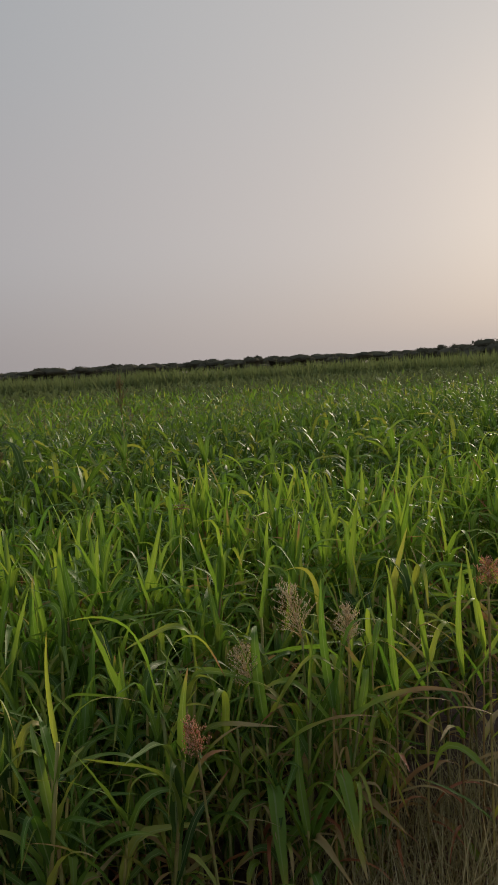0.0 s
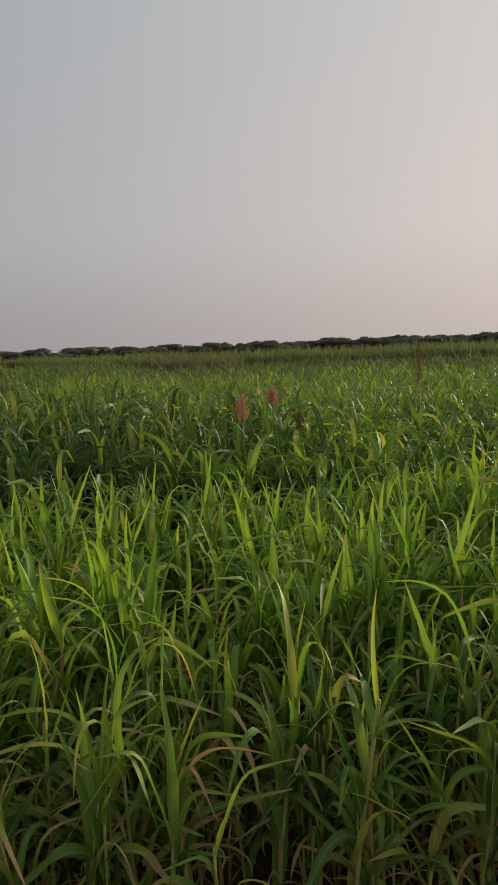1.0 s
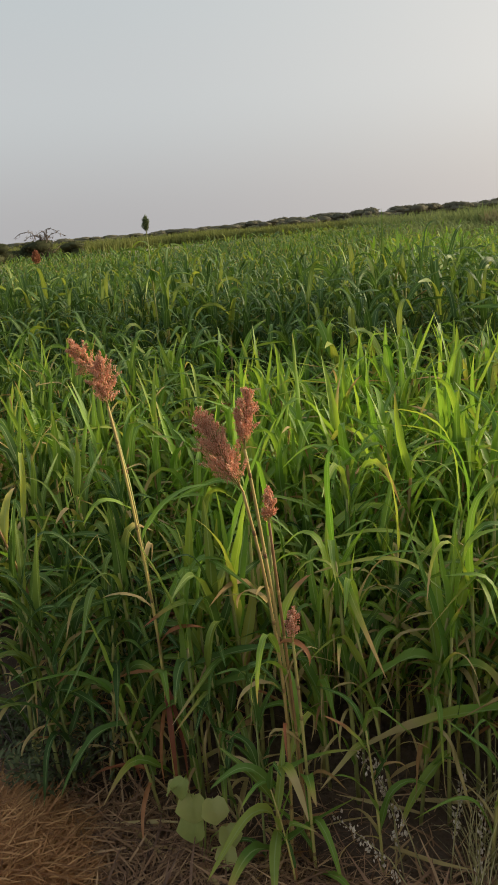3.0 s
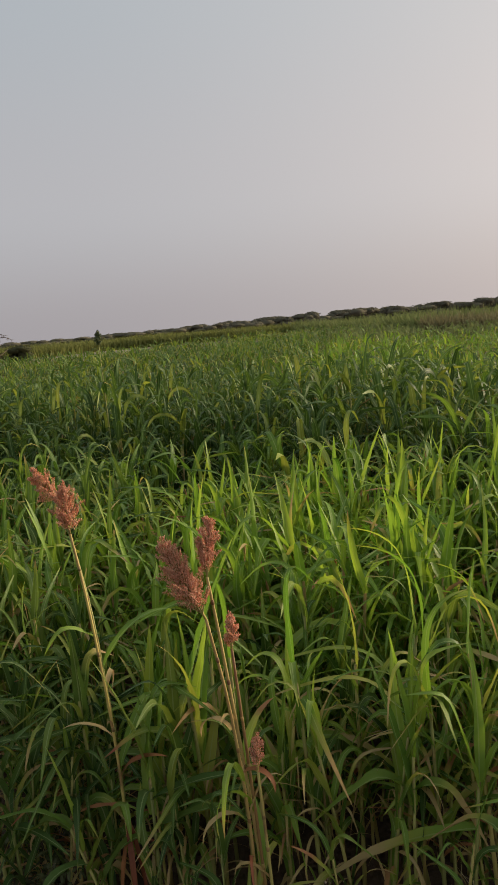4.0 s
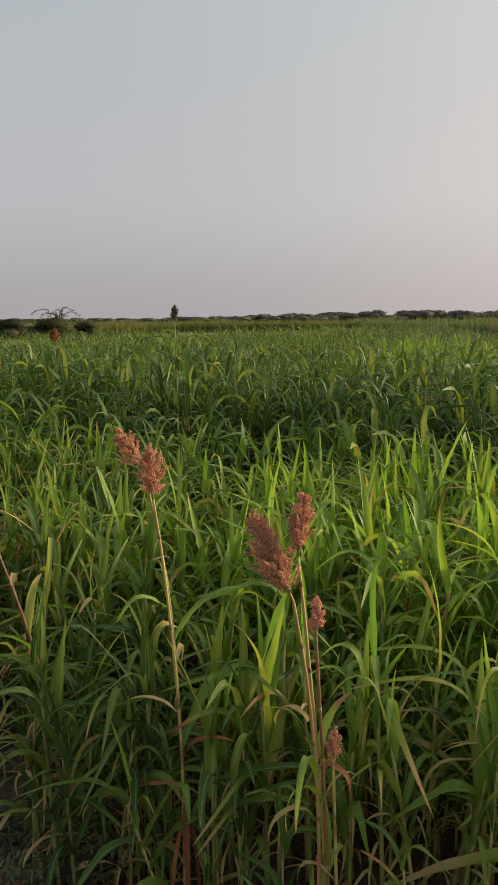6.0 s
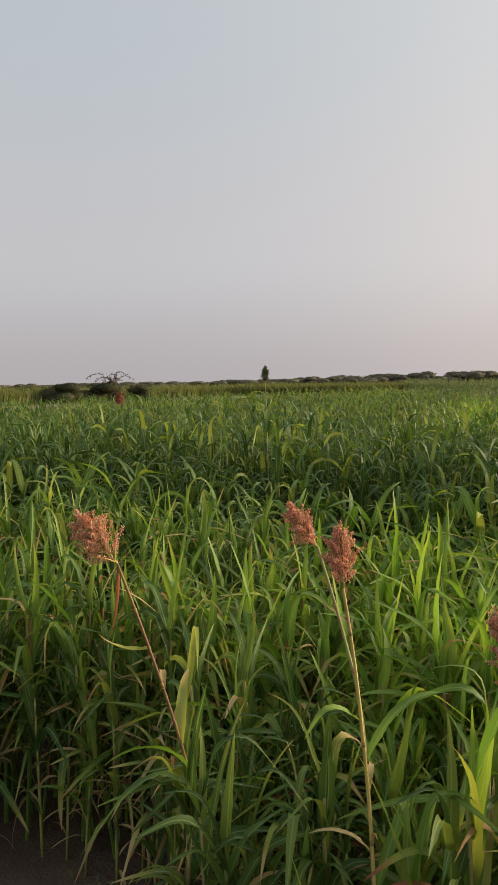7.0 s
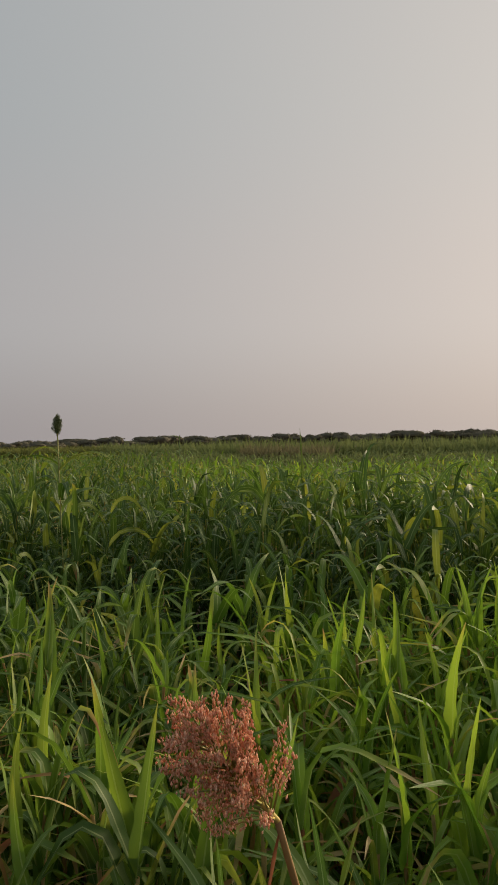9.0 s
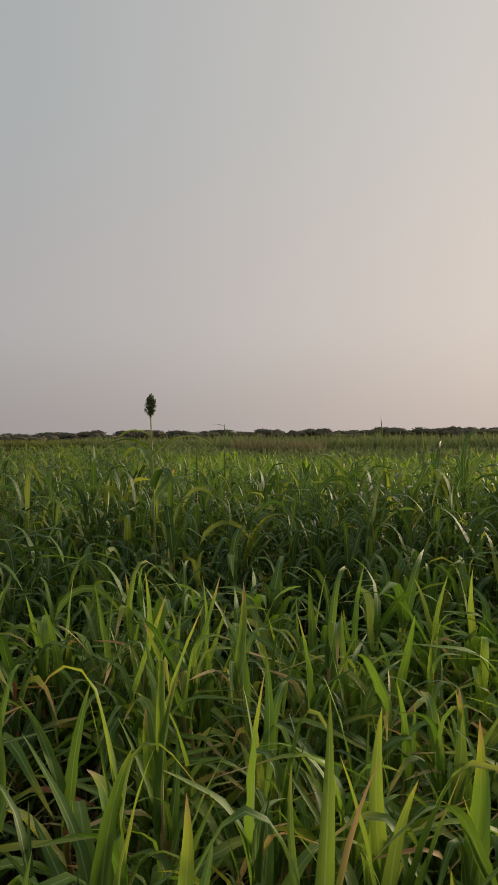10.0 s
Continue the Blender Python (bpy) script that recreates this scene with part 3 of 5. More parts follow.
def build_crop():
    r = np.random.default_rng(11)
    # single plants along the edge
    s, d, x, y = scatter(-2.6, 3.6, -0.35, 1.0, 0.097, r)
    order = np.argsort(d)
    row = order[:EDGE_PLANTS]
    kinds, dry = [], []
    for k in range(14):
        kinds.append([plant_pieces(r, 1.0, int(r.integers(13, 17)), r.uniform(0.0, 0.25) if k < 8 else r.uniform(0.6, 0.95), 14, 2, r.uniform(0.034, 0.046), 1.0, 0.85), None, "green leafy sorghum plant with arching blades at the field edge"])
    for k in range(6):
        dry.append([plant_pieces(r, 1.0, int(r.integers(11, 15)), 0.0, 14, 2, r.uniform(0.026, 0.038), 1.1, 1.0, 0.65), None, "yellowing sorghum plant with withered tan leaves at the field edge"])
    for k, i in enumerate(row):
        withered = r.uniform() < (0.1 if s[i] < -0.1 else 0.5 if s[i] > 2.2 or d[i] < 0.12 else 0.16)
        # mostly dark kinds at low s, to put the plants' mutual shade into their colour
        kind = dry[k % len(dry)] if withered else kinds[8 + k % 6 if r.uniform() < (0.92 if s[i] < 0.05 else 0.22) else k % 8]
        h = float(crop_height(s[i], d[i], x[i], y[i])) * r.uniform(0.78, 1.08)
        place = Matrix.Translation((x[i], y[i], -0.012)) @ Euler((r.normal(0, 0.06), r.normal(0, 0.06), r.uniform(0, 6.28))).to_matrix().to_4x4() @ Matrix.Scale(h, 4)
        if kind[1] is None:
            top = new("sorghum_plant")
            for name, piece in kind[0]:
                part(name, piece.mesh(name, STALK if name == "stalk" else LEAF), top)
            tagged(top, kind[2], "crop plant", "sorghum plants along the field edge")
            top.matrix_basis = place
            kind[1] = top
        else:
            copy_thing(kind[1], place)
    # the rest of the stand, finer towards the path
    full = [joined_proto(r, leaves=int(r.integers(13, 17)), darkness=0.5, segs=10, across=2, width=r.uniform(0.034, 0.047), dead=0.8) for _ in range(16)]
    mid = [joined_proto(r, leaves=int(r.integers(7, 10)), darkness=0.5, segs=7, across=1, width=r.uniform(0.048, 0.064), droop=1.5) for _ in range(14)]
    belt = [joined_proto(r, leaves=int(r.integers(10, 14)), darkness=0.5, segs=9, across=1, width=r.uniform(0.046, 0.062), dead=0.7, droop=1.5) for _ in range(16)]
    low = [joined_proto(r, leaves=6, darkness=0.5, segs=3, across=1, width=r.uniform(0.055, 0.075)) for _ in range(12)]
    label = "dense green fodder sorghum with arching leaves"
    keep = np.ones(len(x), bool)
    keep[row] = False
    s2, d2, x2, y2 = scatter(-5.5, 5.5, 1.0, 2.4, 0.106, r)
    w = in_wedge(x2, y2)
    s, d, x, y = (np.concatenate([a[keep], b[w]]) for a, b in ((s, s2), (d, d2), (x, x2), (y, y2)))
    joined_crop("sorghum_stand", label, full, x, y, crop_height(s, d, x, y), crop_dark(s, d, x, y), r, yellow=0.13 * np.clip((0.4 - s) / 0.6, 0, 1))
    for name, protos, d0, d1, spacing, spread, yellow in (("sorghum_stand", belt, 2.4, 5.4, 0.122, 1.0, 0.0), ("sorghum_stand", mid, 5.4, 12.0, 0.178, 1.0, 0.03), ("sorghum_field", low, 12.0, 38.0, 0.40, 1.55, 0.06), ("sorghum_field", low, 38.0, 66.0, 0.85, 3.0, 0.10)):
        s, d, x, y = scatter(-d1 * 1.2 - 4, d1 * 1.2 + 3, d0, d1, spacing, r)
        w = in_wedge(x, y)
        s, d, x, y = s[w], d[w], x[w], y[w]
        # past some twenty metres the crop to the north-east is a duller, weedy olive
        dull = (np.degrees(np.arctan2(-(x + 0.8), y)) < 33 + r.normal(0, 2.0, len(x))) & (np.hypot(x, y) > 31 + 3 * wave(x * 0.3, y * 0.3, 6.0) + r.normal(0, 4.0, len(x)))
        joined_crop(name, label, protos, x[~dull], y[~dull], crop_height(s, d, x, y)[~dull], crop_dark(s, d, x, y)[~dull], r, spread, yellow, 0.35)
        if dull.any():
            joined_crop("weedy_crop", "dull olive weedy crop far out in the field", protos, x[dull], y[dull], crop_height(s, d, x, y)[dull] * 1.1, crop_dark(s, d, x, y)[dull], r, spread, yellow, 0.35, DULL_CROP)


EDGE_PLANTS = 285
build_crop()


def lone_plants():
    """Plants that stand out by height or by a place of their own before the edge."""
    r = np.random.default_rng(17)
    tall = "tall dark green sorghum plant rising above the crop"
    shoot = "short young green sorghum shoot in front of the field edge"
    group = "sorghum plants that stand out"
    for x, y, h, leaves, darkness, width, label in (
            (-3.47, 4.93, 1.49, 13, 1.0, 0.05, tall), (-3.40, 5.02, 1.43, 12, 1.0, 0.046, tall), (-3.56, 4.86, 1.42, 12, 1.0, 0.046, tall),
            (-3.95, 5.32, 1.40, 9, 0.7, 0.05, tall), (-4.62, 3.55, 1.44, 12, 1.0, 0.046, tall), (-4.4, 3.9, 1.42, 12, 1.0, 0.046, tall), (-2.5, 4.6, 1.39, 12, 0.9, 0.046, tall), (-5.90, 6.85, 1.57, 9, 0.8, 0.03, tall), (-6.15, 6.73, 1.48, 9, 0.8, 0.03, tall),
            (-1.33, 0.99, 0.52, 7, 0.5, 0.045, shoot), (-1.22, 0.98, 0.42, 6, 0.4, 0.042, shoot), (-1.72, 0.95, 0.62, 8, 0.5, 0.045, shoot), (-1.60, 1.02, 0.50, 7, 0.4, 0.04, shoot), (-1.85, 0.98, 0.72, 8, 0.3, 0.045, shoot), (-2.0, 0.96, 0.66, 9, 0.6, 0.032, shoot), (-1.92, 1.05, 0.74, 9, 0.5, 0.03, shoot), (-1.78, 1.04, 0.6, 9, 0.7, 0.032, shoot), (-1.52, 1.06, 0.66, 9, 0.6, 0.03, shoot), (-1.42, 1.10, 0.6, 9, 0.5, 0.03, shoot), (-1.45, 1.02, 0.46, 8, 0.7, 0.03, shoot), (-2.12, 0.98, 0.62, 9, 0.7, 0.03, shoot), (-1.64, 1.08, 0.7, 9, 0.4, 0.03, shoot), (-1.1, 1.16, 0.6, 9, 0.4, 0.03, shoot), (-2.28, 0.93, 0.6, 9, 0.6, 0.03, shoot), (-0.76, 1.36, 0.78, 9, 0.0, 0.032, shoot), (-0.9, 1.32, 0.7, 8, 0.1, 0.03, shoot), (0.02, 2.02, 0.62, 8, 0.3, 0.048, shoot), (0.30, 2.22, 0.6, 7, 0.2, 0.045, shoot), (-0.25, 1.85, 0.6, 7, 0.2, 0.045, shoot)):
        top = new("sorghum_plant")
        top.location = (x, y, -0.012)
        for name, piece in plant_pieces(r, h, leaves, darkness, 14, 2, width, 1.0, 0.8):
            part(name, piece.mesh(name, STALK if name == "stalk" else LEAF), top)
        if h > 1.55:           # a bare shoot with one folded leaf above the far crop
            b = Build()
            tube(b, [(0, 0, 0.9), (0.01, 0.0, h)], [0.005, 0.003], 5, (0.1, 0.0, 1.0))
            blade(b, (0.01, 0.0, h - 0.03), 3.6, 0.13, 0.02, 60, 40, 1.2, 0.2, 0.3, 8, 2, (0.2, 0.2, 1.0), 0.05)
            part("shoot", b.mesh("shoot", LEAF), top)
        if h == 1.40:          # one young leaf stands up above the rest
            b = Build()
            blade(b, (0.0, 0.0, 0.95), 2.2, 0.64, 0.022, 3, 9, 1.5, 0.3, 0.4, 10, 2, (0.1, 0.0, 1.0), 0.05, root=0.6)
            part("leaf", b.mesh("leaf", LEAF), top)
        tagged(top, label, "crop plant", group)


lone_plants()


def posed_plant(label, x, y, path, leaves, r, radius=0.006, cane=None):
    """A plant at the field's edge with a stalk along path and leaves of the given height, heading, length, width,
    start, bend, knee, dryness and darkness.
    """
    top = new("sorghum_plant")
    top.location = (x, y, -0.012)
    b = Build()
    tube(b, path, np.linspace(radius, radius * 0.6, len(path)), 7, (r.uniform(), 0.3, 0.4))
    part("stalk", b.mesh("stalk", cane or STALK), top)
    p = np.array(path, float)
    for z, heading, length, width, start, bend, kink, dryness, darkness in leaves:
        at = np.array([np.interp(z, p[:, 2], p[:, k]) for k in range(3)])
        b = Build()
        blade(b, at, heading, length, width, start, bend, 1.3, r.normal(0, 0.35), 0.3, 16, 2, (r.uniform(0.35, 0.8), dryness, darkness), 0.1, kink, taper=1.7, root=0.5)
        part("leaf", b.mesh("leaf", RED_LEAF if dryness > 1.45 else LEAF), top)
    tagged(top, label, "crop plant", "sorghum plants that stand out")


def build_posed():
    r = np.random.default_rng(71)
    right, left, near, away = 0.73, 3.87, 5.44, 2.3
    posed_plant("young sorghum plant with a broad bent leaf and yellowed leaves", -1.06, 1.40, [(0, 0, 0), (0.0, 0.0, 0.25), (0.01, 0.0, 0.55)], (
        (0.45, left, 0.31, 0.05, 52, 10, (0.28, 66, 0.25), 0.1, 0.35), (0.40, right + 0.2, 0.33, 0.030, 4, 6, (0.8, 95, 0.12), 0.25, 0.1), (0.46, right - 0.4, 0.27, 0.036, 62, 20, (0.25, 75, 0.3), 0.62, 0.0),
        (0.40, left - 0.3, 0.42, 0.040, 6, 14, None, 0.0, 0.1), (0.42, away, 0.40, 0.036, 10, 12, None, 0.0, 0.1), (0.55, left + 0.4, 0.34, 0.032, 3, 10, None, 0.0, 0.0), (0.55, right, 0.36, 0.034, 8, 12, (0.7, 60, 0.2), 0.1, 0.0),
        (0.22, left + 0.5, 0.24, 0.030, 118, 45, None, 0.3, 0.4), (0.26, near + 0.2, 0.2, 0.012, 100, 60, None, 1.3, 0.0), (0.3, left, 0.14, 0.012, 70, 90, None, 1.3, 0.0)), r)
    posed_plant("sorghum plant with one long yellow blade stooping to the ground", -0.93, 1.44, [(0, 0, 0), (0.01, 0.01, 0.3), (0.02, 0.02, 0.5)], (
        (0.38, left - 0.2, 0.42, 0.042, 96, 38, None, 0.5, 0.0), (0.42, right, 0.3, 0.03, 15, 20, (0.6, 80, 0.2), 0.2, 0.2), (0.5, away, 0.36, 0.03, 5, 15, None, 0.0, 0.1), (0.48, left, 0.36, 0.028, 12, 12, (0.75, 70, 0.2), 0.0, 0.1),
        (0.2, near, 0.2, 0.012, 60, 110, None, 1.3, 0.0), (0.16, right, 0.16, 0.014, 70, 90, None, 1.5, 0.0)), r)
    posed_plant("leaning sorghum shoot with a bright whorl and broad drooping leaves", -1.66, 0.93, [(0, 0, 0), (-0.03, -0.02, 0.2), (-0.075, -0.06, 0.40)], (
        (0.33, left, 0.30, 0.034, 8, 8, None, 0.0, 0.0), (0.40, left + 0.15, 0.30, 0.024, 48, 24, (0.3, 38, 0.3), 0.25, 0.2), (0.40, left - 0.3, 0.29, 0.048, 70, 20, (0.2, 55, 0.3), 0.15, 0.75), (0.30, left + 0.5, 0.27, 0.032, 80, 30, (0.25, 45, 0.3), 0.0, 0.8),
        (0.28, right, 0.26, 0.044, 22, 12, (0.75, 90, 0.2), 0.0, 0.7), (0.22, right + 0.2, 0.30, 0.034, 30, 30, (0.5, 60, 0.4), 0.0, 0.7), (0.36, right - 0.5, 0.16, 0.018, 20, 30, (0.6, 110, 0.2), 0.2, 0.2), (0.16, left, 0.2, 0.02, 80, 60, None, 1.5, 0.0), (0.12, near, 0.16, 0.014, 90, 70, None, 1.5, 0.0)), r, 0.005)
    posed_plant("low sorghum tuft with arching green leaves beside bare soil", -1.29, 1.00, [(0, 0, 0), (0.0, 0.0, 0.15), (0.01, 0.01, 0.32)], (
        (0.10, left + 0.5, 0.33, 0.034, 4, 10, (0.36, 128, 0.42), 0.1, 0.3), (0.08, right, 0.25, 0.026, 48, 14, None, 0.2, 0.3), (0.12, right - 0.5, 0.17, 0.022, 12, 12, None, 0.0, 0.1), (0.13, near, 0.17, 0.030, 95, 60, None, 0.25, 0.6), (0.24, left, 0.22, 0.03, 30, 40, (0.5, 70, 0.3), 0.0, 0.6),
        (0.30, near + 0.5, 0.20, 0.028, 40, 60, (0.4, 60, 0.3), 0.55, 0.2), (0.28, right, 0.22, 0.024, 50, 50, None, 0.3, 0.4), (0.2, left - 0.4, 0.2, 0.026, 35, 30, None, 0.0, 0.7), (0.06, left + 1.0, 0.26, 0.04, 40, 40, (0.5, 50, 0.4), 0.3, 0.6)), r, 0.006, YELLOW_STALK)
    posed_plant("dark green sorghum plant with long level leaves", -1.60, 1.03, [(0, 0, 0), (0.0, 0.0, 0.3), (0.0, 0.0, 0.5)], (
        (0.44, right - 0.15, 0.33, 0.034, 66, 32, None, 0.0, 0.8), (0.36, right - 0.3, 0.34, 0.04, 62, 14, (0.6, 50, 0.3), 0.0, 0.8), (0.30, right, 0.36, 0.036, 40, 60, None, 0.0, 0.7), (0.5, left, 0.36, 0.03, 14, 14, None, 0.0, 0.6), (0.46, near, 0.24, 0.034, 50, 80, None, 0.1, 0.8), (0.40, away, 0.3, 0.036, 15, 25, None, 0.0, 0.5), (0.5, right + 0.3, 0.34, 0.032, 6, 16, (0.7, 90, 0.2), 0.0, 0.4)), r)
    right, left, near, away = 0.0, 3.14, 4.71, 1.57
    posed_plant("low green sorghum plant with a wide leaf whorl before dry grass", 0.09, 2.0, [(0, 0, 0), (0.0, 0.0, 0.15), (0.0, 0.0, 0.34)], (
        (0.27, left + 0.1, 0.38, 0.034, 20, 14, None, 0.1, 0.0), (0.25, left, 0.27, 0.032, 12, 8, None, 0.0, 0.1), (0.27, right, 0.36, 0.036, 26, 24, None, 0.25, 0.0), (0.30, right + 0.3, 0.24, 0.03, 20, 10, None, 0.0, 0.1), (0.33, away, 0.32, 0.028, 5, 10, None, 0.0, 0.0),
        (0.20, near + 0.3, 0.2, 0.03, 40, 70, (0.4, 60, 0.3), 0.3, 0.2), (0.12, right, 0.14, 0.014, 80, 50, None, 1.6, 0.0), (0.16, left + 0.4, 0.22, 0.016, 60, 90, None, 1.4, 0.0)), r)
    posed_plant("sorghum plant with a broad blade hanging straight down", -0.02, 2.04, [(0, 0, 0), (0.01, 0.0, 0.3), (0.01, -0.01, 0.62)], (
        (0.46, near + 0.35, 0.33, 0.05, 62, 20, (0.12, 92, 0.2), 0.25, 0.0), (0.52, right - 0.2, 0.36, 0.03, 38, 60, None, 0.45, 0.0), (0.58, left, 0.36, 0.032, 8, 12, None, 0.0, 0.2), (0.60, away, 0.4, 0.034, 6, 20, (0.7, 80, 0.2), 0.0, 0.3), (0.40, near - 0.6, 0.2, 0.026, 60, 70, (0.3, 70, 0.2), 0.5, 0.1),
        (0.62, right, 0.34, 0.036, 28, 18, (0.72, 85, 0.2), 0.0, 0.4), (0.25, left, 0.2, 0.014, 70, 90, None, 1.5, 0.0), (0.3, near, 0.22, 0.014, 50, 120, None, 1.5, 0.0)), r, 0.005)
    posed_plant("pale-stalked sorghum plant with a long arching yellowed blade", 0.17, 2.06, [(0, 0, 0), (0.0, 0.0, 0.3), (0.01, 0.0, 0.66)], (
        (0.47, near + 0.5, 0.32, 0.046, 58, 18, (0.14, 90, 0.2), 0.3, 0.0), (0.58, right - 0.1, 0.42, 0.028, 48, 62, None, 0.5, 0.0), (0.60, left - 0.2, 0.34, 0.03, 30, 30, (0.55, 70, 0.3), 0.3, 0.1), (0.62, right + 0.4, 0.38, 0.03, 10, 16, (0.75, 80, 0.2), 0.1, 0.1), (0.66, away, 0.36, 0.028, 6, 14, None, 0.0, 0.2),
        (0.34, right, 0.24, 0.024, 40, 40, (0.6, 90, 0.2), 0.7, 0.0), (0.2, right - 0.4, 0.2, 0.014, 60, 100, None, 1.5, 0.0), (0.28, left, 0.18, 0.012, 70, 90, None, 1.3, 0.0)), r, 0.005, YELLOW_STALK)
    for x, y, turn, tall in ((0.36, 2.18, 0.0, 0.62), (0.47, 2.26, 0.7, 0.7), (0.57, 2.23, -0.5, 0.66), (0.30, 2.24, 1.1, 0.72), (0.66, 2.32, 0.3, 0.7)):
        posed_plant("spindly yellowing sorghum plant with narrow bent leaves", x, y, [(0, 0, 0), (0.01, 0.0, 0.3), (0.02, 0.0, tall)], (
            (tall - 0.05, right + turn, 0.32, 0.024, 30, 25, (0.55, 80, 0.3), 0.35, 0.0), (tall - 0.12, left + turn, 0.34, 0.024, 24, 40, None, 0.45, 0.0), (tall - 0.2, near + turn, 0.28, 0.022, 40, 60, None, 0.5, 0.1), (tall, away + turn, 0.34, 0.022, 6, 14, None, 0.1, 0.1), (tall - 0.02, left + turn + 0.5, 0.3, 0.02, 10, 12, (0.7, 90, 0.2), 0.2, 0.1),
            (tall - 0.3, right + turn + 0.4, 0.24, 0.02, 50, 70, None, 0.8, 0.0), (0.25, left + turn, 0.22, 0.014, 50, 110, None, 1.5, 0.0), (0.18, near + turn, 0.18, 0.012, 60, 100, None, 1.5, 0.0), (0.32, right + turn, 0.2, 0.014, 60, 100, None, 1.4, 0.0)), r, 0.004, YELLOW_STALK)


build_posed()


# ---- far things ----
def far_crop():
    """A taller crop beyond the track and the field."""
    r = np.random.default_rng(21)
    for name, material, label, az0, az1, dist, tall, count in (
            ("far_crop", FAR_CROP, "distant strip of dull green tall crop", 36, 75, lambda a: 84 - np.clip(a - 50, 0, 30) * 1.5, 1.60, 9000),
            ("far_crop", DULL_CROP, "distant strip of dull olive brown crop", -34, 37, lambda a: 47 + np.clip(a - 28, 0, 10) * 4.0, 1.76, 9000),
            ("ripe_crop", BROWN_CROP, "distant patch of brown ripening crop", 20.5, 27, lambda a: 43 + 0 * a, 1.40, 1200)):
        b = Build()
        az = r.uniform(az0, az1, count)
        rad = dist(az) + r.uniform(0, 9, count) ** 1.0
        x, y = -np.sin(np.radians(az)) * rad - 0.8, np.cos(np.radians(az)) * rad
        h = tall * (0.9 + 0.10 * wave(x * 0.25, y * 0.25, 3.0)) * r.uniform(0.8, 1.1, count)
        for k in range(count):
            for _ in range(2):
                blade(b, (x[k] + r.normal(0, 0.15), y[k] + r.normal(0, 0.15), -0.02), r.uniform(0, 6.28), h[k] * r.uniform(0.8, 1.1), 0.11, r.uniform(2, 14), r.uniform(5, 70), 2.0, 0.5, 0.2, 2, 1, (r.uniform(), 0, 0), root=0.9)
        tagged(new(name, b.mesh(name, material)), label, "crop", kind="stuff")


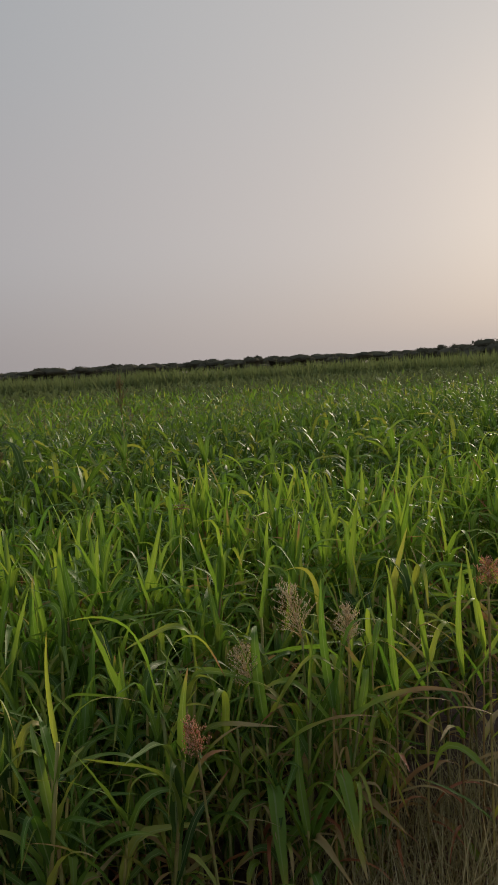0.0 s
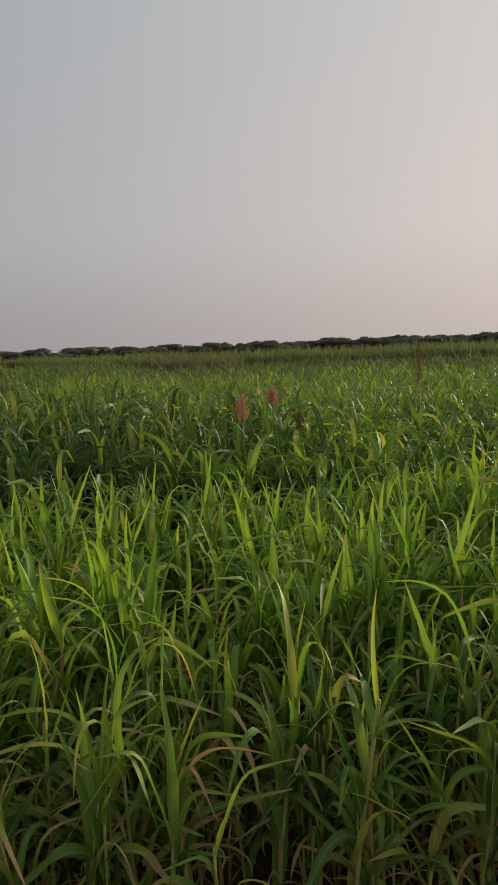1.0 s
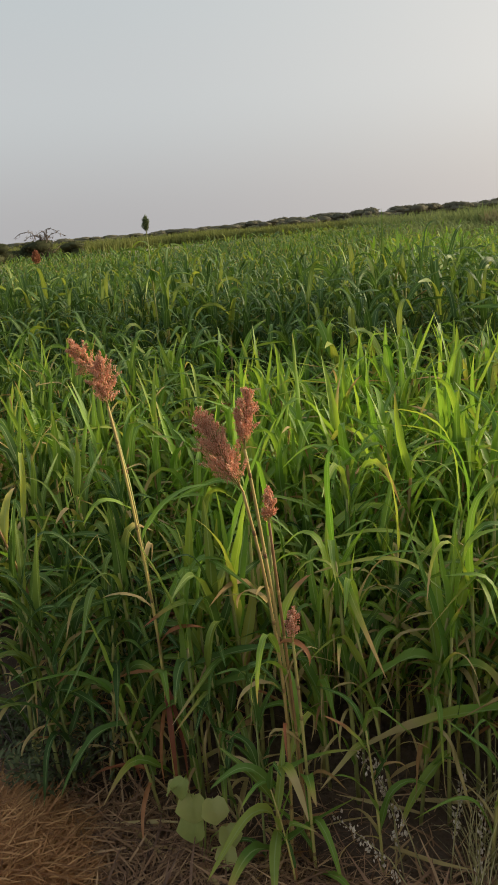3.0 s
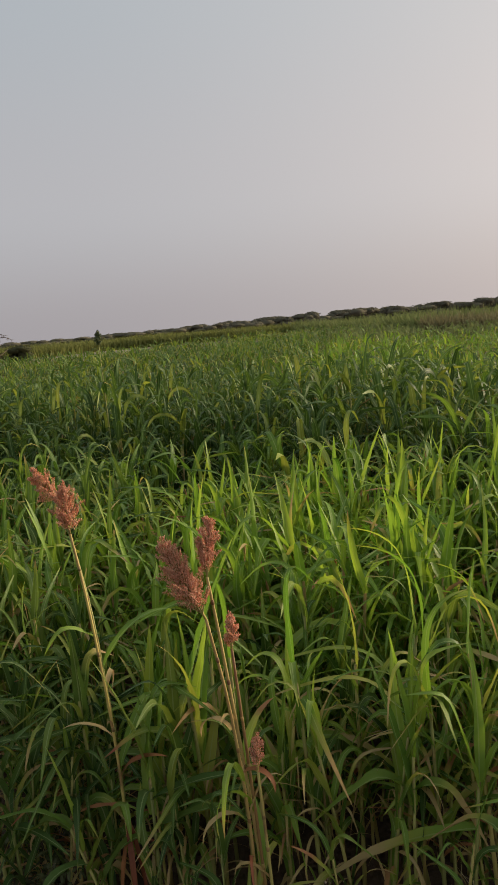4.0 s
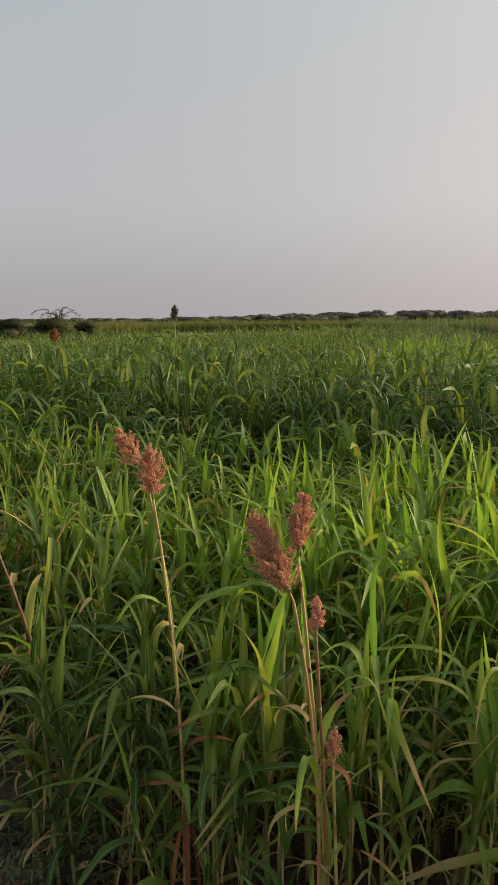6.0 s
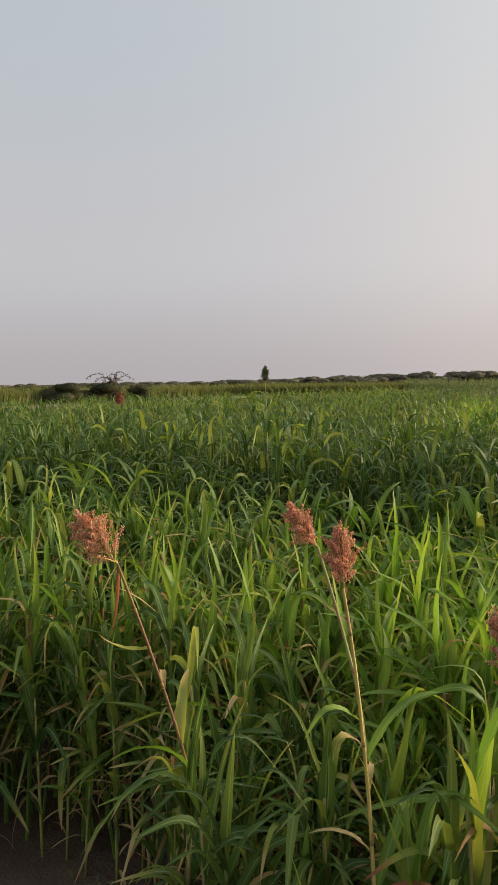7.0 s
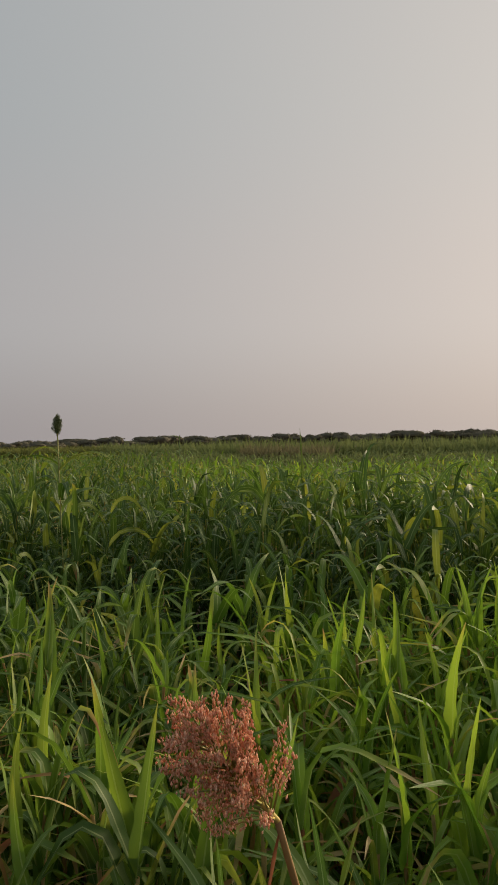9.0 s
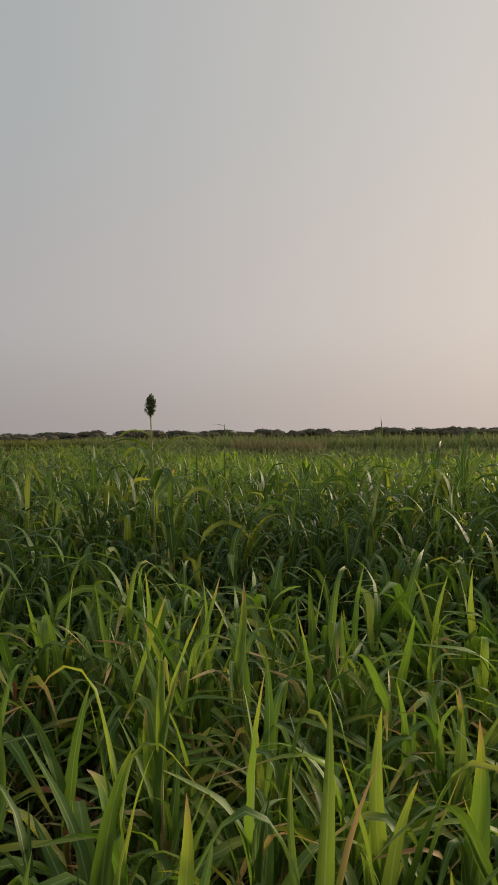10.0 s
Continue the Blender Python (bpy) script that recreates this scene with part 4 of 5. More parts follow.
def bush(x, y, height, width, r, label, kind="bush", bare=False, material=None):
    """A thorn bush: short trunk with limbs, and a crown of many small leaf clumps."""
    top = new(kind)
    top.location = (x, y, -0.02)
    b = Build()
    limbs = []
    for k in range(5):
        th = r.uniform(0, 6.28)
        end = np.array([math.cos(th) * width * r.uniform(0.15, 0.4), math.sin(th) * width * r.uniform(0.15, 0.4), height * r.uniform(0.55, 0.85)])
        mid = end * np.array([0.35, 0.35, 0.5])
        tube(b, [(0, 0, 0), mid, end], [0.035 * height, 0.025 * height, 0.008 * height], 5, (r.uniform(), 0, 0))
        limbs.append(end)
    part("trunk", b.mesh("trunk", TWIG), top)
    c = Build()
    lobes = int(r.integers(7, 11))
    for k in range(lobes):
        th = r.uniform(0, 6.28)
        cx, cy = math.cos(th) * width * r.uniform(0, 0.38), math.sin(th) * width * r.uniform(0, 0.38)
        cz = height * (r.uniform(0.12, 0.45) if k % 2 else r.uniform(0.45, 0.75))
        rx, rz = width * r.uniform(0.16, 0.30), min(height * r.uniform(0.20, 0.34), height - cz)
        core = Build()                 # dense inner foliage
        for i in range(9):
            for j in range(14):
                ph, th2 = math.pi * i / 8, 6.2832 * j / 14
                q = 0.84 * r.uniform(0.74, 1.14)
                core.v.append([(cx + rx * q * math.sin(ph) * math.cos(th2), cy + rx * q * math.sin(ph) * math.sin(th2), max(0.05, cz + rz * q * math.cos(ph)))])
        faces = [(i * 14 + j, (i + 1) * 14 + j, (i + 1) * 14 + (j + 1) % 14, i * 14 + (j + 1) % 14) for i in range(8) for j in range(14)]
        c.add(np.concatenate(core.v), faces, None, None, (r.uniform(0.1, 0.5), 0, 0))
        count = 230
        p = r.normal(0, 1, (count, 3))
        p /= np.linalg.norm(p, axis=1, keepdims=True)
        p *= r.uniform(0.68, 1.06, (count, 1))
        p = p * (rx, rx, rz) + (cx, cy, cz)
        p[:, 2] = np.maximum(p[:, 2], 0.1)
        size = 0.045 * height * r.uniform(0.6, 1.5, count)
        e = r.normal(0, 1, (count, 2, 3))
        e /= np.linalg.norm(e, axis=2, keepdims=True)
        a, d = e[:, 0] * size[:, None], e[:, 1] * size[:, None]
        verts = np.stack([p - a, p + d * 0.6, p + a, p - d * 0.6], 1).reshape(-1, 3)
        tint = np.repeat(np.stack([r.uniform(0, 1, count), np.zeros(count), np.zeros(count)], 1), 4, 0)
        c.add(verts, np.arange(count * 4).reshape(-1, 4), None, None, tint)
    part("crown", c.mesh("crown", material or BUSH, False), top)
    if bare:
        d = Build()
        for k in range(9):             # crooked boughs that rise, arch over and fork into twigs
            th = r.uniform(0, 6.28)
            q = np.array([r.normal(0, 0.25), r.normal(0, 0.25), height * 0.6])
            bough, reach = [q], r.uniform(0.7, 1.2)
            for m in range(7):
                th += r.normal(0, 0.3)
                q = q + np.array([math.cos(th) * 0.10 * (1 + 0.5 * m), math.sin(th) * 0.10 * (1 + 0.5 * m), 0.46 - 0.11 * m + r.normal(0, 0.04)]) * reach
                bough.append(q)
                for _ in range(4):
                    e = q + r.normal(0, 0.13, 3)
                    tube(d, [q, (q + e) / 2 + r.normal(0, 0.04, 3), e], [0.018, 0.014, 0.01], 3, (r.uniform(), 0, 0))
            tube(d, bough, np.linspace(0.04, 0.016, len(bough)), 4, (r.uniform(), 0, 0))
        part("bare_branch", d.mesh("bare_branch", TWIG), top, "bare dark twisted branches")
    tagged(top, label, kind, "bushes on the skyline")
    return top


def skyline():
    r = np.random.default_rng(33)
    az = -31.0
    while az < 74:
        step = r.uniform(0.45, 0.95)
        az += step
        el = np.interp(az, [-30, -18, -14, -11, -7, -3.5, -2, -0.5, 8, 20, 26, 31, 36, 40, 42, 48, 60, 74], [1.45, 1.0, 0.54, 0.42, 0.46, 0.58, 0.75, 0.58, 0.56, 0.56, 0.6, 0.62, 0.58, 0.52, 0.4, 0.28, 0.16, 0.2])
        el += r.uniform(-0.18, -0.01) - (0.14 if r.uniform() < 0.2 else 0.0)
        dist = 110 if az < -12 else r.uniform(165, 200)
        height = 1.55 + dist * math.tan(radians(el))
        x, y = -math.sin(radians(az)) * dist - 0.6, math.cos(radians(az)) * dist
        bush(x, y, max(height, 1.5), dist * radians(step) * r.uniform(2.8, 4.6), r, "dark olive thorn bush on the hazy skyline")
    # dark thicket beside the track
    for az, dist, height, width, bare in ((62.2, 64, 1.75, 4.2, False), (60.3, 66, 1.55, 3.4, False), (58.6, 66, 1.75, 4.6, True), (56.8, 68, 1.5, 3.4, False), (64.8, 67, 1.45, 3.5, False)):
        x, y = -math.sin(radians(az)) * dist - 0.8, math.cos(radians(az)) * dist
        bush(x, y, height, width, r, "dark green thorn bush with bare twigs on top" if bare else "dark green thorn bush beside the track", bare=bare, material=THICKET)


far_crop()
skyline()


# ---- plants with seed heads ----
def headed_plant(label, path, tip, r, spread=0.03, grain=None, leaves=6, branches=22, per=16, size=0.0017, dry=0.4, extra=(), darkness=0.2, radius=0.004, group="sorghum plants with seed heads", width=0.032, cane=None):
    """A sorghum plant whose stalk runs through the places of path and ends in a seed head up to tip."""
    top = new("sorghum_plant")
    origin = np.array(path[0], float)
    top.location = origin
    p = [np.array(q, float) - origin for q in path]
    # smooth stalk
    pts = []
    for k in range(len(p) - 1):
        for g in np.linspace(0, 1, 5)[:-1]:
            a, b_, c, d = p[max(k - 1, 0)], p[k], p[k + 1], p[min(k + 2, len(p) - 1)]
            pts.append(0.5 * (2 * b_ + (c - a) * g + (2 * a - 5 * b_ + 4 * c - d) * g ** 2 + (3 * b_ - a - 3 * c + d) * g ** 3))
    pts.append(p[-1])
    pts = np.array(pts)
    b = Build()
    tube(b, pts, np.linspace(radius, 0.0032, len(pts)), 8, (r.uniform(0.4, 1), dry, 0))
    # swollen joints
    for g in (0.2, 0.42, 0.64, 0.84):
        k = int(g * (len(pts) - 1))
        w = unit(pts[min(k + 1, len(pts) - 1)] - pts[k]) * 0.006
        rad = radius + (0.0032 - radius) * g
        tube(b, [pts[k] - w, pts[k], pts[k] + w], [rad, rad * 1.22, rad], 8, (0.2, 1.0, 0))
    part("stalk", b.mesh("stalk", cane or STALK), top)
    turn = r.uniform(0, 6.28)
    for k in range(leaves):
        f = (k + 0.6) / (leaves + 0.4)
        at = pts[int(f * 0.64 * (len(pts) - 1))]
        b = Build()
        dead = 1.2 if r.uniform() < 0.45 - 0.3 * f else 0.45 * r.uniform()
        blade(b, at, turn + k * math.pi + r.normal(0, 0.5), r.uniform(0.18, 0.34) * (0.55 if dead > 0.9 else 1.0), width * r.uniform(0.5, 1.0) * (0.5 if dead > 0.9 else 1.0), r.uniform(18, 45), r.uniform(30, 100), 1.2, r.normal(0, 0.7), 0.25, 10, 2, (r.uniform(), dead, darkness), 0.12, (r.uniform(0.35, 0.7), r.uniform(50, 100), 0.3) if r.uniform() < 0.6 else None)
        part("leaf", b.mesh("leaf", LEAF), top)
    for root, heading, length, w, start, bend, dryness in extra:
        b = Build()
        blade(b, np.array(root) - origin, heading, length, w, start, bend, 1.2, 0.3, 0.25, 10, 2, (r.uniform(), dryness, darkness), 0.1)
        part("leaf", b.mesh("leaf", RED_LEAF if dryness > 1.45 else LEAF), top)
    stems, seeds = panicle(p[-1], np.array(tip, float) - origin, spread, branches, per, size, r)
    head = part("panicle", seeds.mesh("panicle", grain or GRAIN, False), top)
    part("rachis", stems.mesh("rachis", PALE_GRAIN if grain is PALE_GRAIN else STALK), head)
    return tagged(top, label, "crop plant", group)


def build_headed():
    r = np.random.default_rng(5)
    headed_plant("leaning sorghum plant with a pinkish red open seed head", [(-2.03, 0.93, -0.012), (-2.07, 0.88, 0.45), (-2.10, 0.83, 0.73), (-2.15, 0.77, 0.99), (-2.17, 0.72, 1.151)], (-2.235, 0.658, 1.265), r, 0.054, leaves=6, branches=38, per=12, cane=YELLOW_STALK, extra=(((-2.168, 0.722, 1.145), 3.2, 0.165, 0.009, 168, -6, 1.5), ((-2.143, 0.785, 0.95), 3.93, 0.13, 0.026, 104, -62, 0.35), ((-2.12, 0.80, 0.86), 2.6, 0.16, 0.016, 60, 100, 0.9)))
    headed_plant("tall thin sorghum plant with a narrow red seed head", [(-1.70, 1.03, -0.012), (-1.69, 1.01, 0.47), (-1.71, 1.0, 0.85), (-1.79, 1.03, 1.02), (-1.893, 1.067, 1.173)], (-1.942, 1.02, 1.275), r, 0.036, leaves=6, branches=24, per=15)
    headed_plant("tall sorghum plant with a dense red seed head", [(-1.67, 0.99, -0.012), (-1.68, 1.0, 0.5), (-1.71, 0.99, 0.9), (-1.743, 0.981, 1.128)], (-1.755, 0.98, 1.255), r, 0.042, leaves=7, branches=28, per=15, extra=(((-1.672, 1.0, 0.36), 5.6, 0.28, 0.016, 150, 35, 1.5), ((-1.672, 1.0, 0.33), 5.0, 0.26, 0.014, 155, 30, 1.5), ((-1.672, 1.0, 0.40), 3.9, 0.24, 0.02, 80, 75, 1.5), ((-1.672, 1.0, 0.38), 6.1, 0.3, 0.012, 165, 12, 1.5)))
    headed_plant("sorghum plant with a large red seed head and yellowed stalk", [(-1.28, 1.03, -0.012), (-1.27, 1.04, 0.4), (-1.28, 1.02, 0.75), (-1.308, 0.997, 0.984)], (-1.405, 0.975, 1.155), r, 0.048, leaves=8, branches=44, per=18, dry=0.6, cane=YELLOW_STALK, extra=(((-1.285, 1.02, 0.72), 3.4, 0.12, 0.02, 45, 150, 0.9), ((-1.28, 1.03, 0.6), 0.2, 0.13, 0.018, 30, 170, 1.0), ((-1.28, 1.03, 0.5), 4.4, 0.15, 0.022, 40, 150, 0.8)))
    headed_plant("sorghum plant with an upright red seed head", [(-1.26, 1.08, -0.012), (-1.28, 1.06, 0.5), (-1.31, 1.04, 0.9), (-1.319, 1.023, 1.069)], (-1.335, 1.062, 1.195), r, 0.032, leaves=6, branches=26, per=15, dry=0.6, cane=YELLOW_STALK)
    headed_plant("low sorghum shoot with a small tan red seed head", [(-1.25, 1.07, -0.012), (-1.27, 1.06, 0.5), (-1.306, 1.067, 0.889)], (-1.318, 1.087, 0.965), r, 0.018, leaves=3, branches=16, per=12, dry=0.8, cane=YELLOW_STALK)
    headed_plant("low sorghum shoot with a small dark red seed head", [(-1.22, 1.05, -0.012), (-1.23, 1.05, 0.35), (-1.235, 1.041, 0.63)], (-1.247, 1.061, 0.705), r, 0.018, leaves=4, branches=12, per=11)
    for base, neck, tip, spread, grain, text in (
            ((0.12, 2.16), (0.107, 2.139, 0.825), (0.06, 2.155, 0.995), 0.042, PALE_GRAIN, "sorghum plant with an open pale pink seed head"),
            ((0.22, 2.15), (0.24, 2.137, 0.802), (0.237, 2.149, 0.92), 0.036, PALE_GRAIN, "sorghum plant with a thin straw-coloured seed head"),
            ((-0.03, 2.08), (-0.053, 2.061, 0.717), (-0.069, 2.075, 0.855), 0.03, PALE_GRAIN, "sorghum plant with a sparse pale seed head"),
            ((-0.12, 1.78), (-0.167, 1.68, 0.72), (-0.185, 1.673, 0.83), 0.02, GRAIN, "sorghum plant with a small red brown seed head"),
            ((0.66, 2.2), (0.649, 2.154, 0.94), (0.654, 2.162, 1.03), 0.03, GRAIN, "sorghum plant with a small red seed head")):
        mid = [(base[0] + neck[0]) / 2, (base[1] + neck[1]) / 2, neck[2] * 0.5]
        headed_plant(text, [(*base, -0.012), mid, neck], tip, r, spread * 1.7, grain, leaves=6, branches=20, per=3, size=0.0022)
    for neck, tip, spread, grain, text in (
            ((-2.092, 4.993, 1.068), (-2.101, 5.015, 1.264), 0.075, GRAIN, "tall sorghum plant with a dark red seed head amid the crop"),
            ((-1.909, 5.078, 1.178), (-1.903, 5.098, 1.315), 0.045, GRAIN, "tall sorghum plant with a dull red seed head amid the crop"),
            ((-1.72, 5.1, 0.99), (-1.715, 5.11, 1.15), 0.05, BROWN_GRAIN, "sorghum plant with a faded brown seed head amid the crop"),
            ((-1.09, 6.45, 1.24), (-1.09, 6.43, 1.59), 0.06, BROWN_GRAIN, "tall sorghum plant with a long sparse brown seed head"),
            ((-12.66, 7.27, 1.15), (-12.66, 7.27, 1.38), 0.08, RED_LEAF, "sorghum plant with a red seed head near the track"),
            ((-4.665, 3.471, 1.530), (-4.664, 3.472, 1.645), 0.026, GREEN_GRAIN, "very tall sorghum plant with a compact dark green seed head")):
        flag = (((neck[0], neck[1] + 0.005, 1.44), 3.1, 0.24, 0.03, 60, 75, 0.1), ((neck[0], neck[1] + 0.005, 1.33), 0.2, 0.36, 0.04, 35, 95, 0.0), ((neck[0] + 0.005, neck[1] + 0.005, 1.25), 2.6, 0.42, 0.046, 30, 110, 0.0), ((neck[0] + 0.006, neck[1] + 0.008, 1.18), 5.5, 0.42, 0.046, 40, 100, 0.0), ((neck[0] + 0.008, neck[1] + 0.01, 1.10), 1.2, 0.45, 0.05, 30, 120, 0.0), ((neck[0], neck[1] + 0.005, 1.37), 4.2, 0.3, 0.036, 50, 90, 0.0)) if grain is GREEN_GRAIN else ()
        headed_plant(text, [(neck[0], neck[1] + 0.03, -0.012), (neck[0] + 0.02, neck[1], neck[2] * 0.5), neck], tip, r, spread, grain, leaves=7, branches=26, per=5 if grain is BROWN_GRAIN else (9 if grain is GREEN_GRAIN else 8), size=0.0026 if neck[0] > -10 else 0.008, darkness=0.8, width=0.05, extra=flag)


build_headed()


# ---- weeds, straw and litter at the field's edge ----
def straw_bits(b, places, r, length=(0.03, 0.14), width=(0.0012, 0.0034), rise=0.25):
    for x, y, z in places:
        k = r.uniform(*length)
        blade(b, (x, y, z), r.uniform(0, 6.28), k, r.uniform(*width), r.uniform(90 - rise * 60, 92), r.uniform(-25, 25), 1.0, r.normal(0, 0.6), 0.3, 2, 1, (r.uniform(), 0, 0), root=0.9, taper=6)


def build_litter():
    r = np.random.default_rng(41)
    b = Build()
    s, d = r.uniform(-1.2, 3.2, 30000), -r.uniform(-0.1, 1.0, 30000)
    keep = (d < np.interp(s, [-1.2, 0.2, 0.45, 0.9, 1.2], [0.0, -0.07, -0.19, -0.23, -0.3])) | (r.uniform(0, 1, len(s)) < 0.12)
    s, d = s[keep], d[keep]
    p = plan(s, d)
    straw_bits(b, np.stack([p[:, 0], p[:, 1], r.uniform(-0.008, 0.03, len(s))], 1), r)
    straw_bits(b, np.stack([p[:6000, 0], p[:6000, 1], r.uniform(0.004, 0.038, 6000)], 1), r, (0.05, 0.19), (0.003, 0.0075), 0.3)
    tagged(new("straw_litter", b.mesh("straw_litter", STRAW)), "scattered brown straw and dead leaves on bare soil", "straw", kind="stuff")
    b = Build()
    s, d = r.uniform(-1.0, 3.0, 200), -r.uniform(-0.15, 0.7, 200)
    p = plan(s, d)
    for k in range(len(s)):
        blade(b, (p[k, 0], p[k, 1], r.uniform(0.0, 0.03)), r.uniform(0, 6.28), r.uniform(0.10, 0.26), r.uniform(0.006, 0.018), r.uniform(80, 92), r.uniform(-15, 20), 1.0, r.normal(0, 1.2), 0.4, 6, 2, (r.uniform(), 1.3, 0), 0.2)
    tagged(new("dead_leaf_litter", b.mesh("dead_leaf_litter", LEAF)), "withered brown sorghum leaves lying on the soil", "dead leaves", kind="stuff")
    # heap of golden straw
    heap = new("straw_heap")
    cx, cy, rad, tall = -1.86, 0.42, 0.36, 0.17
    heap.location = (cx, cy, -0.012)
    b = Build()
    rings, spokes = 9, 28
    verts, quads = [(0, 0, tall)], []
    for i in range(1, rings + 1):
        for j in range(spokes):
            th, f = j * 6.2832 / spokes, i / rings
            q = rad * f * (1 + 0.09 * math.sin(3 * th + 1) + 0.05 * math.sin(7 * th))
            verts.append((q * math.cos(th), q * math.sin(th), tall * (1 - f ** 2.2) * (1 + 0.1 * math.sin(5 * th + 4 * f)) - 0.004 * (i == rings)))
    tris = [(0, 1 + j, 1 + (j + 1) % spokes) for j in range(spokes)]
    for i in range(rings - 1):
        for j in range(spokes):
            n = (j + 1) % spokes
            quads.append((1 + i * spokes + j, 1 + (i + 1) * spokes + j, 1 + (i + 1) * spokes + n, 1 + i * spokes + n))
    b.add(verts, quads, tris)
    part("mound", b.mesh("mound", GOLD_STRAW), heap)
    b = Build()
    th, f = r.uniform(0, 6.28, 8000), np.sqrt(r.uniform(0, 1, 8000))
    straw_bits(b, np.stack([rad * f * np.cos(th), rad * f * np.sin(th), tall * (1 - f ** 2.2) + 0.006 + r.uniform(0, 0.018, len(f))], 1), r, (0.025, 0.10), (0.0016, 0.0042), 0.3)
    part("loose_straw", b.mesh("loose_straw", GOLD_STRAW), heap)
    tagged(heap, "low heap of golden dry straw on bare soil", "straw heap")


def round_leaf(b, root, heading, size, tilt, r, curl=0.55):
    """A broad heart-shaped leaf."""
    rings, spokes = 3, 14
    verts = [(0.0, 0.0, 0.0)]
    for i in range(1, rings + 1):
        for j in range(spokes):
            th = j * 6.2832 / spokes
            q = size * 0.5 * i / rings * (1.0 + 0.07 * math.cos(5 * th) - 0.28 * math.exp(-((th - math.pi) / 0.45) ** 2) + 0.18 * math.exp(-(min(th, 6.2832 - th) / 0.4) ** 2))
            x, y = q * math.cos(th), q * math.sin(th)
            verts.append((x, y, curl * (abs(y) * 0.9 - x * x / size)))
    v = np.array(verts)
    v[:, 0] += size * 0.4
    c, s = math.cos(tilt), math.sin(tilt)
    v = np.stack([v[:, 0] * c + v[:, 2] * s, v[:, 1], -v[:, 0] * s + v[:, 2] * c], 1)
    c, s = math.cos(heading), math.sin(heading)
    v = np.stack([v[:, 0] * c - v[:, 1] * s, v[:, 0] * s + v[:, 1] * c, v[:, 2]], 1) + np.array(root)
    tris = [(0, 1 + j, 1 + (j + 1) % spokes) for j in range(spokes)]
    quads = []
    for i in range(rings - 1):
        for j in range(spokes):
            n = (j + 1) % spokes
            quads.append((1 + i * spokes + j, 1 + (i + 1) * spokes + j, 1 + (i + 1) * spokes + n, 1 + i * spokes + n))
    b.add(v, quads, tris, None, (r.uniform(), 0, 0))


